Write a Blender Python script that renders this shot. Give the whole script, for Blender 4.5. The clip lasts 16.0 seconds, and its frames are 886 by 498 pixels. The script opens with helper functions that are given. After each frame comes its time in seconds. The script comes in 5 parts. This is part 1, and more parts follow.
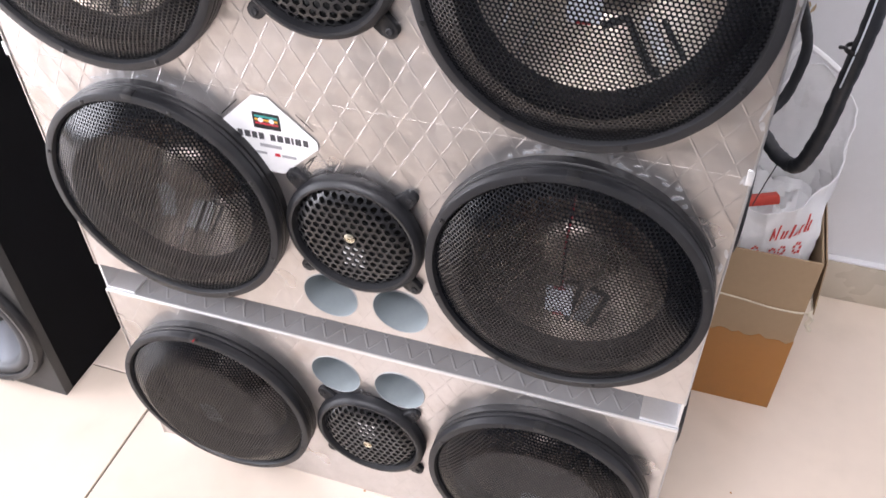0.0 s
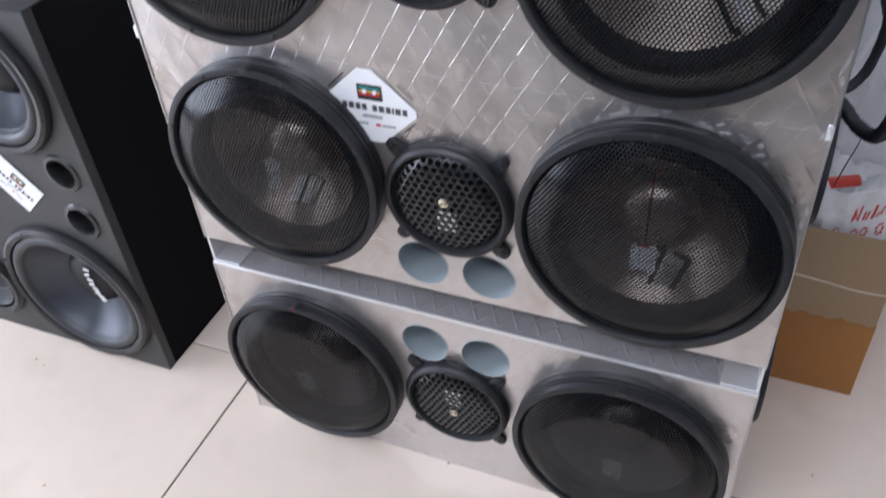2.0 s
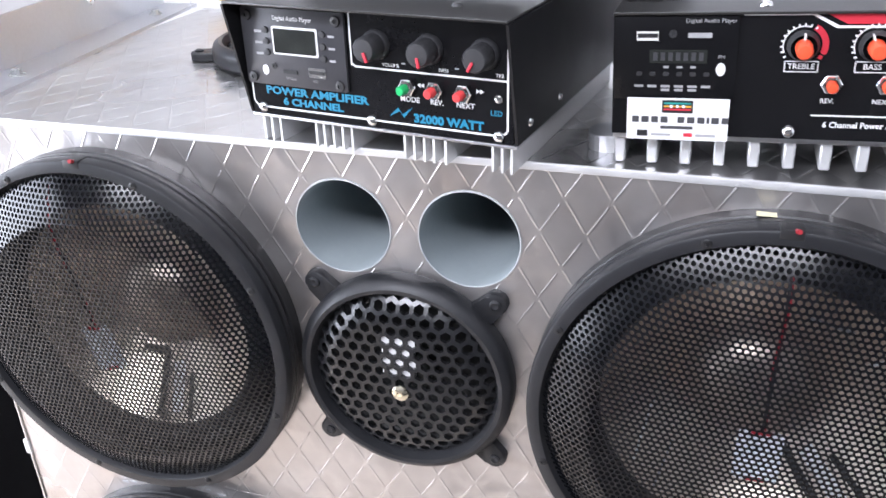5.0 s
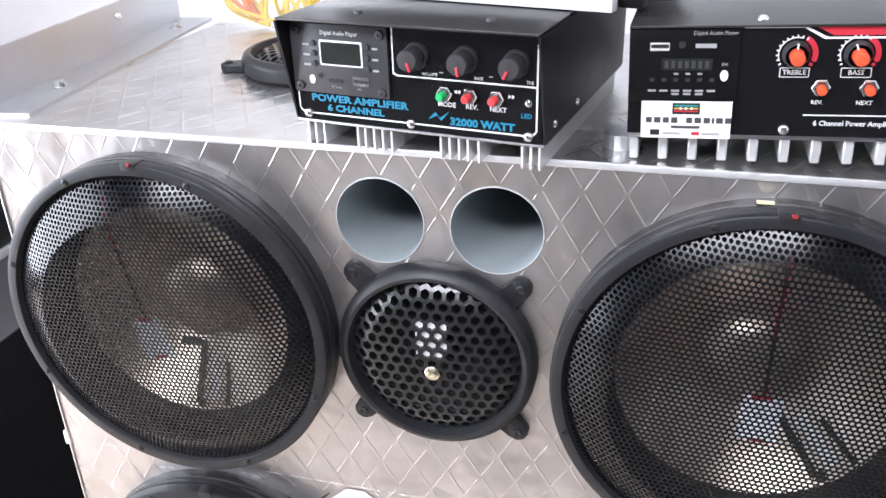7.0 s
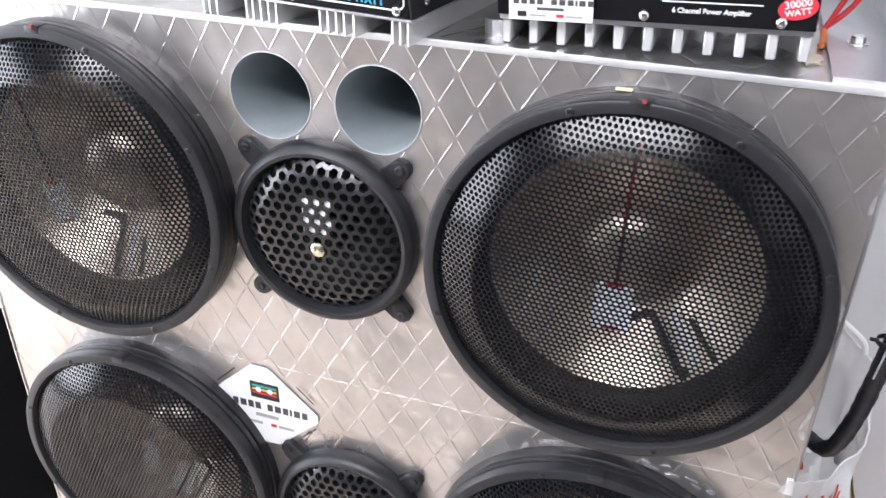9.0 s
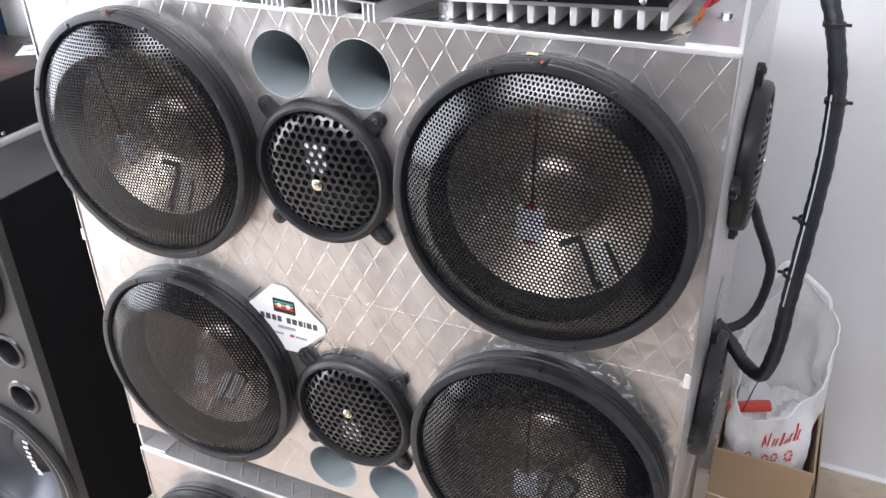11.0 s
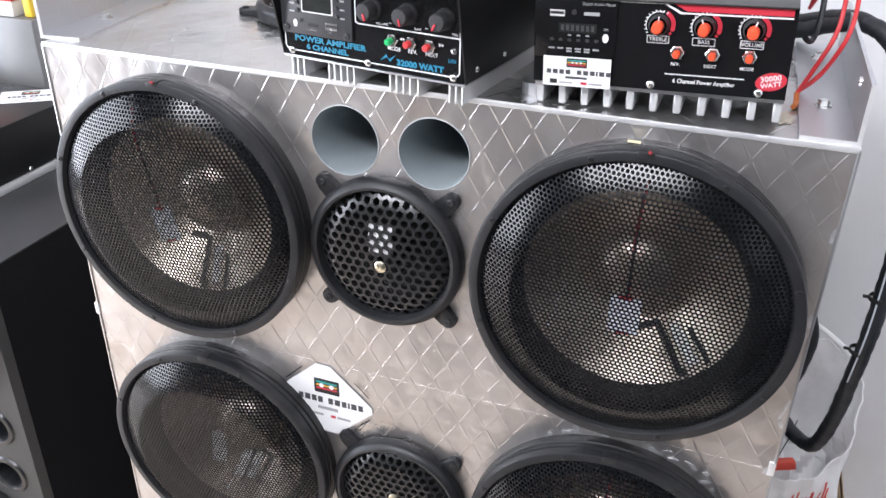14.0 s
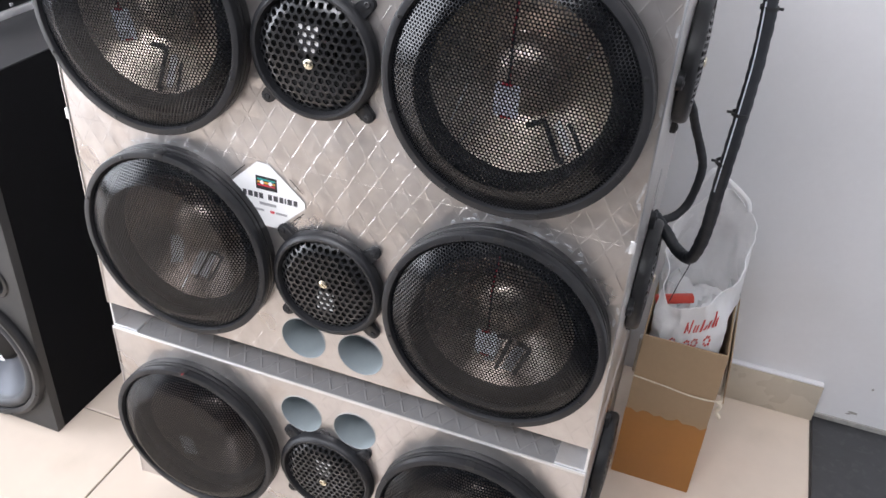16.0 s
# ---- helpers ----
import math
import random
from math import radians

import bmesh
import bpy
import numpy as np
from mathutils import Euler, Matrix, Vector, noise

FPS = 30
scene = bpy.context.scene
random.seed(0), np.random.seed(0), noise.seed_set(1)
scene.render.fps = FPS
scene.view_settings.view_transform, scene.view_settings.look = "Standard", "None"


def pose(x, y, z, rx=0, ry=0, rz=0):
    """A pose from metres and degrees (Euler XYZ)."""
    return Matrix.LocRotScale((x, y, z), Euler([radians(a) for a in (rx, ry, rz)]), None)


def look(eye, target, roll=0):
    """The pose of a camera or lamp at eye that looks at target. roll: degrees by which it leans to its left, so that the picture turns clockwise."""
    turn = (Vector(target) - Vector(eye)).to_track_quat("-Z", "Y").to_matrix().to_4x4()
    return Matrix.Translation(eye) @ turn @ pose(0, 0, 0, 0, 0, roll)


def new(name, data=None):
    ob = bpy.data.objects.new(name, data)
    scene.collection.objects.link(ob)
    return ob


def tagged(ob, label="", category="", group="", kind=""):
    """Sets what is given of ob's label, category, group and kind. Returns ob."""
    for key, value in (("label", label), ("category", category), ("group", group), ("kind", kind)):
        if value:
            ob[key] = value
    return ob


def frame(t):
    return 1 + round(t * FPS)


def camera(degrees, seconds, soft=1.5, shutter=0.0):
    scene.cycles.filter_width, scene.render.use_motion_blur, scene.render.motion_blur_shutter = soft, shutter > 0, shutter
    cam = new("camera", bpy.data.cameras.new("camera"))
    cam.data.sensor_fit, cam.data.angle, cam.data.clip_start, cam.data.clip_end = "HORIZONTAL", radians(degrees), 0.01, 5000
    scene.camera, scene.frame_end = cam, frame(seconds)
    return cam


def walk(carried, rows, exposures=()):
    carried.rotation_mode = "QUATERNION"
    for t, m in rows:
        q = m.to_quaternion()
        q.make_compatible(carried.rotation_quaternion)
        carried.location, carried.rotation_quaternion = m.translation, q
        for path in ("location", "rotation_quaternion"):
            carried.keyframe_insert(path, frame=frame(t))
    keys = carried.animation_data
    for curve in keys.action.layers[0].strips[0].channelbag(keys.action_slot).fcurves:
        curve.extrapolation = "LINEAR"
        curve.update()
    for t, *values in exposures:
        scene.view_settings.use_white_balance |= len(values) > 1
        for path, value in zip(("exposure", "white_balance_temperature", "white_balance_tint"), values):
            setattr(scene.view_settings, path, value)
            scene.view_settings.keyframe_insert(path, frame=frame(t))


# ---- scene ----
cam = camera(55.5, 16.0, soft=1.5, shutter=0.3)
PATH = [
    (0, (0.321, -0.629, 1.169), (-0.155, 0.757, -0.193), -1.2),
    (0.5, (0.353, -0.669, 1.156), (-0.192, 0.661, -0.235), -1.4),
    (1, (0.314, -0.734, 1.152), (-0.298, 0.531, -0.272), -2.7),
    (1.5, (0.308, -0.754, 1.131), (-0.326, 0.507, -0.285), -4.4),
    (2, (0.331, -0.721, 1.158), (-0.315, 0.645, -0.153), -4.9),
    (2.5, (0.344, -0.685, 1.182), (-0.283, 0.806, 0.006), -4.9),
    (3, (0.338, -0.625, 1.214), (-0.223, 0.955, 0.123), -4.0),
    (3.5, (0.323, -0.552, 1.23), (-0.23, 1.112, 0.267), -2.4),
    (4, (0.271, -0.527, 1.225), (-0.277, 1.141, 0.268), -2.3),
    (4.5, (0.209, -0.509, 1.227), (-0.348, 1.17, 0.294), -2.3),
    (5, (0.177, -0.48, 1.228), (-0.364, 1.22, 0.322), -1.7),
    (5.2, (0.168, -0.476, 1.228), (-0.369, 1.231, 0.334), -1.5),
    (7.3, (0.154, -0.551, 1.246), (-0.311, 1.179, 0.356), -1.4),
    (7.5, (0.155, -0.548, 1.249), (-0.298, 1.18, 0.348), -1.2),
    (8, (0.161, -0.535, 1.272), (-0.279, 1.189, 0.358), -0.7),
    (8.5, (0.21, -0.529, 1.25), (-0.265, 1.164, 0.297), 0.1),
    (9, (0.277, -0.549, 1.207), (-0.267, 1.094, 0.206), 0.9),
    (11.3, (0.45, -0.689, 1.243), (-0.293, 0.879, 0.249), -1.6),
    (11.5, (0.448, -0.681, 1.246), (-0.296, 0.891, 0.259), -1.8),
    (12, (0.418, -0.651, 1.271), (-0.304, 0.949, 0.311), -2.3),
    (12.5, (0.411, -0.65, 1.259), (-0.284, 0.975, 0.322), -1.7),
    (13, (0.352, -0.643, 1.266), (-0.328, 0.993, 0.338), -1.2),
    (13.5, (0.298, -0.661, 1.283), (-0.337, 0.986, 0.34), -0.2),
    (14, (0.29, -0.675, 1.277), (-0.291, 0.979, 0.314), 1.0),
    (14.5, (0.299, -0.689, 1.257), (-0.234, 0.963, 0.264), 2.2),
    (15, (0.358, -0.728, 1.23), (-0.134, 0.908, 0.189), 3.3),
    (15.5, (0.408, -0.783, 1.219), (-0.092, 0.825, 0.14), 3.6),
    (16, (0.441, -0.825, 1.225), (-0.091, 0.754, 0.119), 3.7),
]
walk(cam, [(t, look(eye, target, roll)) for t, eye, target, roll in PATH], exposures=[
    (0, 0.15, 6550, 22), (0.5, -0.15, 6500, 20), (1.0, -0.62, 6500, 15), (1.5, -0.90, 6450, 15), (2.0, -0.55, 5900, 18), (2.5, 0.0, 5850, 21), (3.0, 0.15, 5850, 21),
    (3.5, 0.0, 6000, 16), (5.0, 0.15, 6150, 19), (7.3, 0.15, 6300, 18), (8.0, 0.0, 6350, 18), (9.0, 0.25, 6400, 18), (11.4, 0.05, 6400, 17), (12.5, -0.05, 6350, 17), (13.5, -0.06, 6350, 17), (14.0, 0.0, 6350, 17), (15.0, 0.1, 6350, 17), (16.0, -0.1, 6400, 17)])

# ---- light: daylight from the open shop front behind the camera, and the white room around ----
world = bpy.data.worlds.new("daylight")
scene.world = world
world.use_nodes = True
wn = world.node_tree.nodes
sky = wn.new("ShaderNodeTexSky")
sky.sky_type = "NISHITA"
sky.sun_disc = False
sky.sun_elevation, sky.sun_rotation = radians(48), radians(200)
wn["Background"].inputs["Strength"].default_value = 0.12
world.node_tree.links.new(sky.outputs["Color"], wn["Background"].inputs["Color"])


window_light = new("side_window_daylight", bpy.data.lights.new("side_window_daylight", "AREA"))
window_light.data.shape, window_light.data.size, window_light.data.size_y = "RECTANGLE", 2.2, 1.9
window_light.data.energy, window_light.data.color = 150.0, (0.88, 0.95, 1.0)
window_light.matrix_world = look((-2.93, -1.0, 1.15), (0.0, -0.7, 1.0))

wall_tube = new("wall_tube_light", bpy.data.lights.new("wall_tube_light", "AREA"))
wall_tube.data.shape, wall_tube.data.size, wall_tube.data.size_y = "RECTANGLE", 2.2, 0.6
wall_tube.data.energy, wall_tube.data.color = 125.0, (0.93, 0.97, 1.0)
wall_tube.matrix_world = look((-0.2, -2.04, 2.56), (0.0, 0.0, 1.0))

# ---- materials ----
def material(name, colour, rough=0.5, metal=0.0, vary=0.12, scale=9.0, fine=180.0, bump=0.08, rough_vary=0.1, dirt=None, dirt_amount=0.25, coat=0.0, spec=0.5, per_object=0.0, dents=0.0):
    """A surface whose colour and gloss vary at a coarse and a fine scale, in metres of the object."""
    m = bpy.data.materials.new(name)
    m.use_nodes = True
    n, l = m.node_tree.nodes, m.node_tree.links
    b = n["Principled BSDF"]
    b.inputs["Metallic"].default_value = metal
    b.inputs["Coat Weight"].default_value = coat
    b.inputs["Specular IOR Level"].default_value = spec
    tc = n.new("ShaderNodeTexCoord")
    big, small = n.new("ShaderNodeTexNoise"), n.new("ShaderNodeTexNoise")
    for t, s, d in ((big, scale, 4.0), (small, fine, 3.0)):
        t.inputs["Scale"].default_value, t.inputs["Detail"].default_value = s, d
        l.new(tc.outputs["Object"], t.inputs["Vector"])
    add = n.new("ShaderNodeMath")
    add.operation = "MULTIPLY_ADD"
    add.inputs[1].default_value, add.inputs[2].default_value = 0.4, 0.0
    l.new(small.outputs["Fac"], add.inputs[0])
    l.new(big.outputs["Fac"], add.inputs[2])
    ramp = n.new("ShaderNodeMapRange")
    ramp.inputs["From Min"].default_value, ramp.inputs["From Max"].default_value = 0.4, 1.0
    ramp.inputs["To Min"].default_value, ramp.inputs["To Max"].default_value = 1 - vary, 1 + vary
    l.new(add.outputs[0], ramp.inputs["Value"])
    tint = n.new("ShaderNodeVectorMath")
    tint.operation = "SCALE"
    tint.inputs[0].default_value = colour
    l.new(ramp.outputs[0], tint.inputs["Scale"])
    out = tint.outputs[0]
    if per_object:
        info, pm = n.new("ShaderNodeObjectInfo"), n.new("ShaderNodeMapRange")
        pm.inputs["To Min"].default_value, pm.inputs["To Max"].default_value = 1 - per_object, 1 + per_object
        l.new(info.outputs["Random"], pm.inputs["Value"])
        t2 = n.new("ShaderNodeVectorMath")
        t2.operation = "SCALE"
        l.new(out, t2.inputs[0])
        l.new(pm.outputs[0], t2.inputs["Scale"])
        out = t2.outputs[0]
    if dirt:
        spots = n.new("ShaderNodeTexNoise")
        spots.inputs["Scale"].default_value, spots.inputs["Detail"].default_value = scale * 2.3, 8.0
        l.new(tc.outputs["Object"], spots.inputs["Vector"])
        cut = n.new("ShaderNodeMapRange")
        cut.inputs["From Min"].default_value, cut.inputs["From Max"].default_value = 0.55, 0.75
        cut.inputs["To Max"].default_value = dirt_amount
        l.new(spots.outputs["Fac"], cut.inputs["Value"])
        mix = n.new("ShaderNodeMix")
        mix.data_type = "RGBA"
        mix.inputs["B"].default_value = (*dirt, 1)
        l.new(cut.outputs[0], mix.inputs["Factor"])
        l.new(out, mix.inputs["A"])
        out = mix.outputs["Result"]
    l.new(out, b.inputs["Base Color"])
    rr = n.new("ShaderNodeMapRange")
    rr.inputs["From Min"].default_value, rr.inputs["From Max"].default_value = 0.3, 0.7
    rr.inputs["To Min"].default_value, rr.inputs["To Max"].default_value = max(rough - rough_vary, 0.02), min(rough + rough_vary, 1)
    l.new(big.outputs["Fac"], rr.inputs["Value"])
    l.new(rr.outputs[0], b.inputs["Roughness"])
    if bump:
        bp = n.new("ShaderNodeBump")
        bp.inputs["Strength"].default_value, bp.inputs["Distance"].default_value = bump, 0.002
        l.new(small.outputs["Fac"], bp.inputs["Height"])
        l.new(bp.outputs[0], b.inputs["Normal"])
        if dents:
            wave, wb = n.new("ShaderNodeTexNoise"), n.new("ShaderNodeBump")
            wave.inputs["Scale"].default_value, wave.inputs["Detail"].default_value = 24.0, 2.0
            l.new(tc.outputs["Object"], wave.inputs["Vector"])
            wb.inputs["Strength"].default_value, wb.inputs["Distance"].default_value = dents, 0.006
            l.new(wave.outputs["Fac"], wb.inputs["Height"])
            l.new(wb.outputs[0], bp.inputs["Normal"])
    return m


# its dirt colour paints the pinkish-brown reflections that mottle the front sheet
ALU = material("embossed_aluminium", (0.61, 0.587, 0.575), 0.34, 0.92, 0.14, 6.0, 60.0, 0.06, 0.1, (0.46, 0.385, 0.34), 0.5, dents=0.55)
ALU_TOP = material("scuffed_aluminium", (0.58, 0.575, 0.57), 0.33, 0.92, 0.12, 7.0, 40.0, 0.05, 0.1, (0.42, 0.39, 0.35), 0.5, dents=0.5)
ALU_ANGLE = material("mill_finish_aluminium", (0.55, 0.56, 0.58), 0.4, 1.0, 0.08, 12.0, 300.0, 0.05, 0.08)
BRIGHT = material("filed_bright_edge", (0.80, 0.80, 0.80), 0.42, 0.6, 0.05, 30.0, 300.0, 0.05)
HOLDER = material("satin_grey_foam_surround", (0.03, 0.032, 0.037), 0.45, 0.0, 0.12, 20.0, 400.0, 0.06)
STEEL = material("zinc_bolt", (0.72, 0.73, 0.72), 0.28, 1.0, 0.1, 60.0, 400.0, 0.03)
CHROME = material("chrome_screw", (0.85, 0.85, 0.85), 0.15, 1.0, 0.04, 60.0, 400.0, 0.0)
BRASS = material("yellowed_screw", (0.70, 0.65, 0.52), 0.3, 1.0, 0.1, 90.0, 400.0, 0.03)
RING = material("matt_black_plastic", (0.0155, 0.016, 0.018), 0.42, 0.0, 0.15, 14.0, 500.0, 0.06, 0.08, (0.14, 0.135, 0.13), 0.10, 0.0, 0.40)
BASKET = material("black_painted_basket", (0.012, 0.012, 0.013), 0.4, 0.0, 0.15, 20.0, 300.0, 0.05)
GRILLE = material("black_perforated_steel", (0.003, 0.0035, 0.005), 0.2, 0.0, 0.12, 20.0, 700.0, 0.04, 0.04, None, 0.0, 0.0, 0.42)
HEX_GRILLE = material("black_moulded_grille", (0.009, 0.0095, 0.011), 0.33, 0.0, 0.1, 30.0, 500.0, 0.04, 0.06, None, 0.0, 0.2)
RUBBER = material("black_rubber_surround", (0.010, 0.0105, 0.013), 0.55, 0.0, 0.15, 30.0, 500.0, 0.05)
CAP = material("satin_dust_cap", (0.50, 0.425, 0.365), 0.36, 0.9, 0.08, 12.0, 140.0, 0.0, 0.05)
# cone colour set lighter or darker by row for the light each gets
CONE_TOP_LIT = material("cone_lit_top_row", (0.68, 0.59, 0.50), 0.31, 0.88, 0.07, 9.0, 120.0, 0.0, 0.04, (0.22, 0.18, 0.15), 0.25, 0.0)
CONE = material("polypropylene_cone_dimmed", (0.38, 0.317, 0.272), 0.30, 0.92, 0.07, 9.0, 120.0, 0.0, 0.04, (0.18, 0.15, 0.13), 0.25, 0.0)
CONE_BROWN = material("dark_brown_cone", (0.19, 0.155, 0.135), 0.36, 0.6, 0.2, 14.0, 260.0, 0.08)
CONE_BLACK = material("black_paper_cone", (0.007, 0.007, 0.007), 0.55, 0.0, 0.2, 20.0, 200.0, 0.1)
CONE_GREY = material("grey_metallic_cone", (0.055, 0.060, 0.072), 0.4, 0.3, 0.1, 12.0, 300.0, 0.04)
WHITE_INK = material("white_print", (0.8, 0.8, 0.8), 0.5, 0.0, 0.04, 40.0, 400.0, 0.0)
BADGE_GREY = material("grey_badge", (0.42, 0.42, 0.43), 0.4, 0.2, 0.06, 60.0, 400.0, 0.02)
BADGE_PALE = material("pale_badge", (0.80, 0.82, 0.88), 0.3, 0.0, 0.06, 60.0, 400.0, 0.02)
BLACK_INK = material("black_print", (0.015, 0.015, 0.016), 0.5, 0.0, 0.04, 40.0, 400.0, 0.0)
BLUE_INK = material("light_blue_print", (0.006, 0.19, 0.32), 0.45, 0.0, 0.04, 40.0, 400.0, 0.0)
RED_INK = material("red_print", (0.55, 0.03, 0.05), 0.45, 0.0, 0.06, 40.0, 400.0, 0.0)
GREEN_INK = material("teal_print", (0.02, 0.32, 0.30), 0.45, 0.0, 0.06, 40.0, 400.0, 0.0)
YELLOW_INK = material("amber_print", (0.75, 0.40, 0.05), 0.45, 0.0, 0.06, 40.0, 400.0, 0.0)
DARK_INK = material("dark_grey_print", (0.06, 0.06, 0.065), 0.5, 0.0, 0.06, 40.0, 400.0, 0.0)
GREY_INK = material("grey_print", (0.35, 0.35, 0.36), 0.5, 0.0, 0.06, 40.0, 400.0, 0.0)
STICKER = material("white_glossy_label", (0.82, 0.82, 0.82), 0.35, 0.0, 0.04, 20.0, 200.0, 0.02)
PIPE = material("grey_plastic_pipe", (0.30, 0.342, 0.355), 0.5, 0.0, 0.07, 12.0, 200.0, 0.03, 0.08)
PIPE_LIP = material("pale_cut_pipe_lip", (0.42, 0.435, 0.44), 0.4, 0.0, 0.08, 40.0, 300.0, 0.03)
DARK_RED = material("dark_red_wire", (0.30, 0.012, 0.02), 0.4, 0.0, 0.1, 30.0, 300.0, 0.0)
RED_WIRE = material("red_wire", (0.62, 0.03, 0.035), 0.4, 0.0, 0.1, 30.0, 300.0, 0.0)
ORANGE_WIRE = material("orange_wire", (0.65, 0.18, 0.04), 0.45, 0.0, 0.1, 30.0, 300.0, 0.0)
YELLOW_WIRE = material("yellow_wire", (0.70, 0.48, 0.03), 0.4, 0.0, 0.12, 30.0, 300.0, 0.0)
LOOM = material("black_cloth_tape", (0.011, 0.013, 0.017), 0.5, 0.0, 0.25, 40.0, 400.0, 0.25)
AMP_BLACK = material("black_powder_coat", (0.010, 0.010, 0.011), 0.33, 0.0, 0.12, 18.0, 900.0, 0.08, 0.05, None, 0.0, 0.0, 0.25)
AMP_TOP = material("dark_grey_satin_lid", (0.02, 0.0195, 0.019), 0.32, 0.0, 0.12, 10.0, 500.0, 0.05, 0.08)
PANEL = material("glossy_black_panel", (0.007, 0.007, 0.008), 0.2, 0.0, 0.08, 20.0, 300.0, 0.0, 0.04, None, 0.0, 0.0, 0.25)
MODULE = material("charcoal_module_plate", (0.045, 0.045, 0.05), 0.35, 0.0, 0.08, 20.0, 600.0, 0.04)
SCREEN = material("dead_display_window", (0.02, 0.022, 0.02), 0.12, 0.0, 0.2, 60.0, 600.0, 0.0)
KNOB = material("black_knob_plastic", (0.03, 0.03, 0.032), 0.42, 0.0, 0.1, 60.0, 600.0, 0.04)
KNOB_RED = material("orange_red_knob", (0.80, 0.09, 0.035), 0.35, 0.0, 0.06, 60.0, 600.0, 0.0)
BTN_RED = material("red_push_button", (0.70, 0.06, 0.06), 0.35, 0.0, 0.06, 60.0, 600.0, 0.0)
BTN_GREEN = material("green_push_button", (0.01, 0.42, 0.12), 0.35, 0.0, 0.06, 60.0, 600.0, 0.0)
CASE_SILVER = material("brushed_aluminium_plate", (0.8, 0.8, 0.81), 0.4, 0.7, 0.06, 20.0, 300.0, 0.04)
CARPET = material("black_carpet_covering", (0.009, 0.009, 0.010), 0.9, 0.0, 0.2, 14.0, 500.0, 0.5, 0.08, None, 0, 0, 0.06)
TOWER_FACE = material("charcoal_leatherette", (0.042, 0.0415, 0.041), 0.55, 0.0, 0.12, 8.0, 500.0, 0.25, 0.1)
TOWER_TOP = material("dark_grey_vinyl", (0.03, 0.03, 0.032), 0.55, 0.0, 0.15, 8.0, 400.0, 0.2)
PLY = material("bare_plywood", (0.5, 0.4, 0.28), 0.7, 0.0, 0.15, 12.0, 120.0, 0.1)
DARK_WALL = material("grey_wall_paint", (0.08, 0.077, 0.073), 0.75, 0.0, 0.06, 2.5, 90.0, 0.06)
# grey of the unseen light blocker, tuned for the front panel's reflection
BLOCKER_GREY = material("light_blocker_grey", (0.21, 0.206, 0.203), 0.75, 0.0, 0.06, 2.5, 90.0, 0.06)
GREY_BOX = material("grey_metal_case", (0.2, 0.2, 0.2), 0.45, 0.2, 0.08, 8.0, 300.0, 0.04)
CARTON_RED = material("red_printed_card", (0.6, 0.06, 0.05), 0.45, 0.0, 0.06, 9.0, 120.0, 0.04)
CARTON_ORANGE = material("orange_printed_card", (0.75, 0.25, 0.03), 0.45, 0.0, 0.06, 9.0, 120.0, 0.04)
CARTON_BLUE = material("dark_blue_printed_card", (0.02, 0.05, 0.10), 0.45, 0.0, 0.06, 9.0, 120.0, 0.04)
CARTON_WHITE = material("white_printed_card", (0.72, 0.71, 0.69), 0.5, 0.0, 0.05, 9.0, 120.0, 0.04)
CARTON_YELLOW = material("yellow_printed_card", (0.75, 0.5, 0.04), 0.45, 0.0, 0.06, 9.0, 120.0, 0.04)
CARDBOARD = material("kraft_cardboard", (0.36, 0.25, 0.15), 0.75, 0.0, 0.08, 9.0, 120.0, 0.1, 0.05, (0.27, 0.18, 0.10), 0.3)
CARD_BROWN = material("brown_parcel_tape", (0.36, 0.15, 0.03), 0.38, 0.0, 0.08, 9.0, 90.0, 0.06)
TWINE = material("pale_twine", (0.62, 0.54, 0.42), 0.8, 0.0, 0.15, 60.0, 600.0, 0.2)
WALL = material("white_wall_paint", (0.72, 0.72, 0.73), 0.7, 0.0, 0.035, 2.5, 90.0, 0.06, 0.05, (0.62, 0.60, 0.58), 0.18)
CEIL = material("white_ceiling_paint", (0.8, 0.8, 0.79), 0.8, 0.0, 0.03, 2.0, 60.0, 0.03)
TILE = material("cream_vitrified_tile", (0.72, 0.61, 0.505), 0.16, 0.0, 0.05, 3.0, 30.0, 0.015, 0.06, (0.52, 0.44, 0.34), 0.3, 0.0, 0.5, 0.025)
GROUT = material("dark_floor_grout", (0.09, 0.08, 0.07), 0.9, 0.0, 0.2, 20.0, 200.0, 0.2)
SKIRT = material("beige_skirting_tile", (0.52, 0.46, 0.37), 0.3, 0.0, 0.06, 6.0, 60.0, 0.02)
GRANITE = material("dark_grey_granite", (0.055, 0.056, 0.06), 0.45, 0.0, 0.3, 30.0, 500.0, 0.06, 0.1, (0.14, 0.14, 0.14), 0.3)
STRING_WHITE = material("white_striped_wire", (0.6, 0.65, 0.7), 0.5, 0.0, 0.1, 60.0, 400.0, 0.0)


def film_plastic(name, colour, alpha):
    """Thin translucent plastic film."""
    m = material(name, colour, 0.3, 0.0, 0.06, 12.0, 90.0, 0.25, 0.08)
    n, l = m.node_tree.nodes, m.node_tree.links
    b, out = n["Principled BSDF"], n["Material Output"]
    thin, mix = n.new("ShaderNodeBsdfTransparent"), n.new("ShaderNodeMixShader")
    mix.inputs[0].default_value = alpha
    l.new(thin.outputs[0], mix.inputs[1])
    l.new(b.outputs[0], mix.inputs[2])
    l.new(mix.outputs[0], out.inputs["Surface"])
    return m


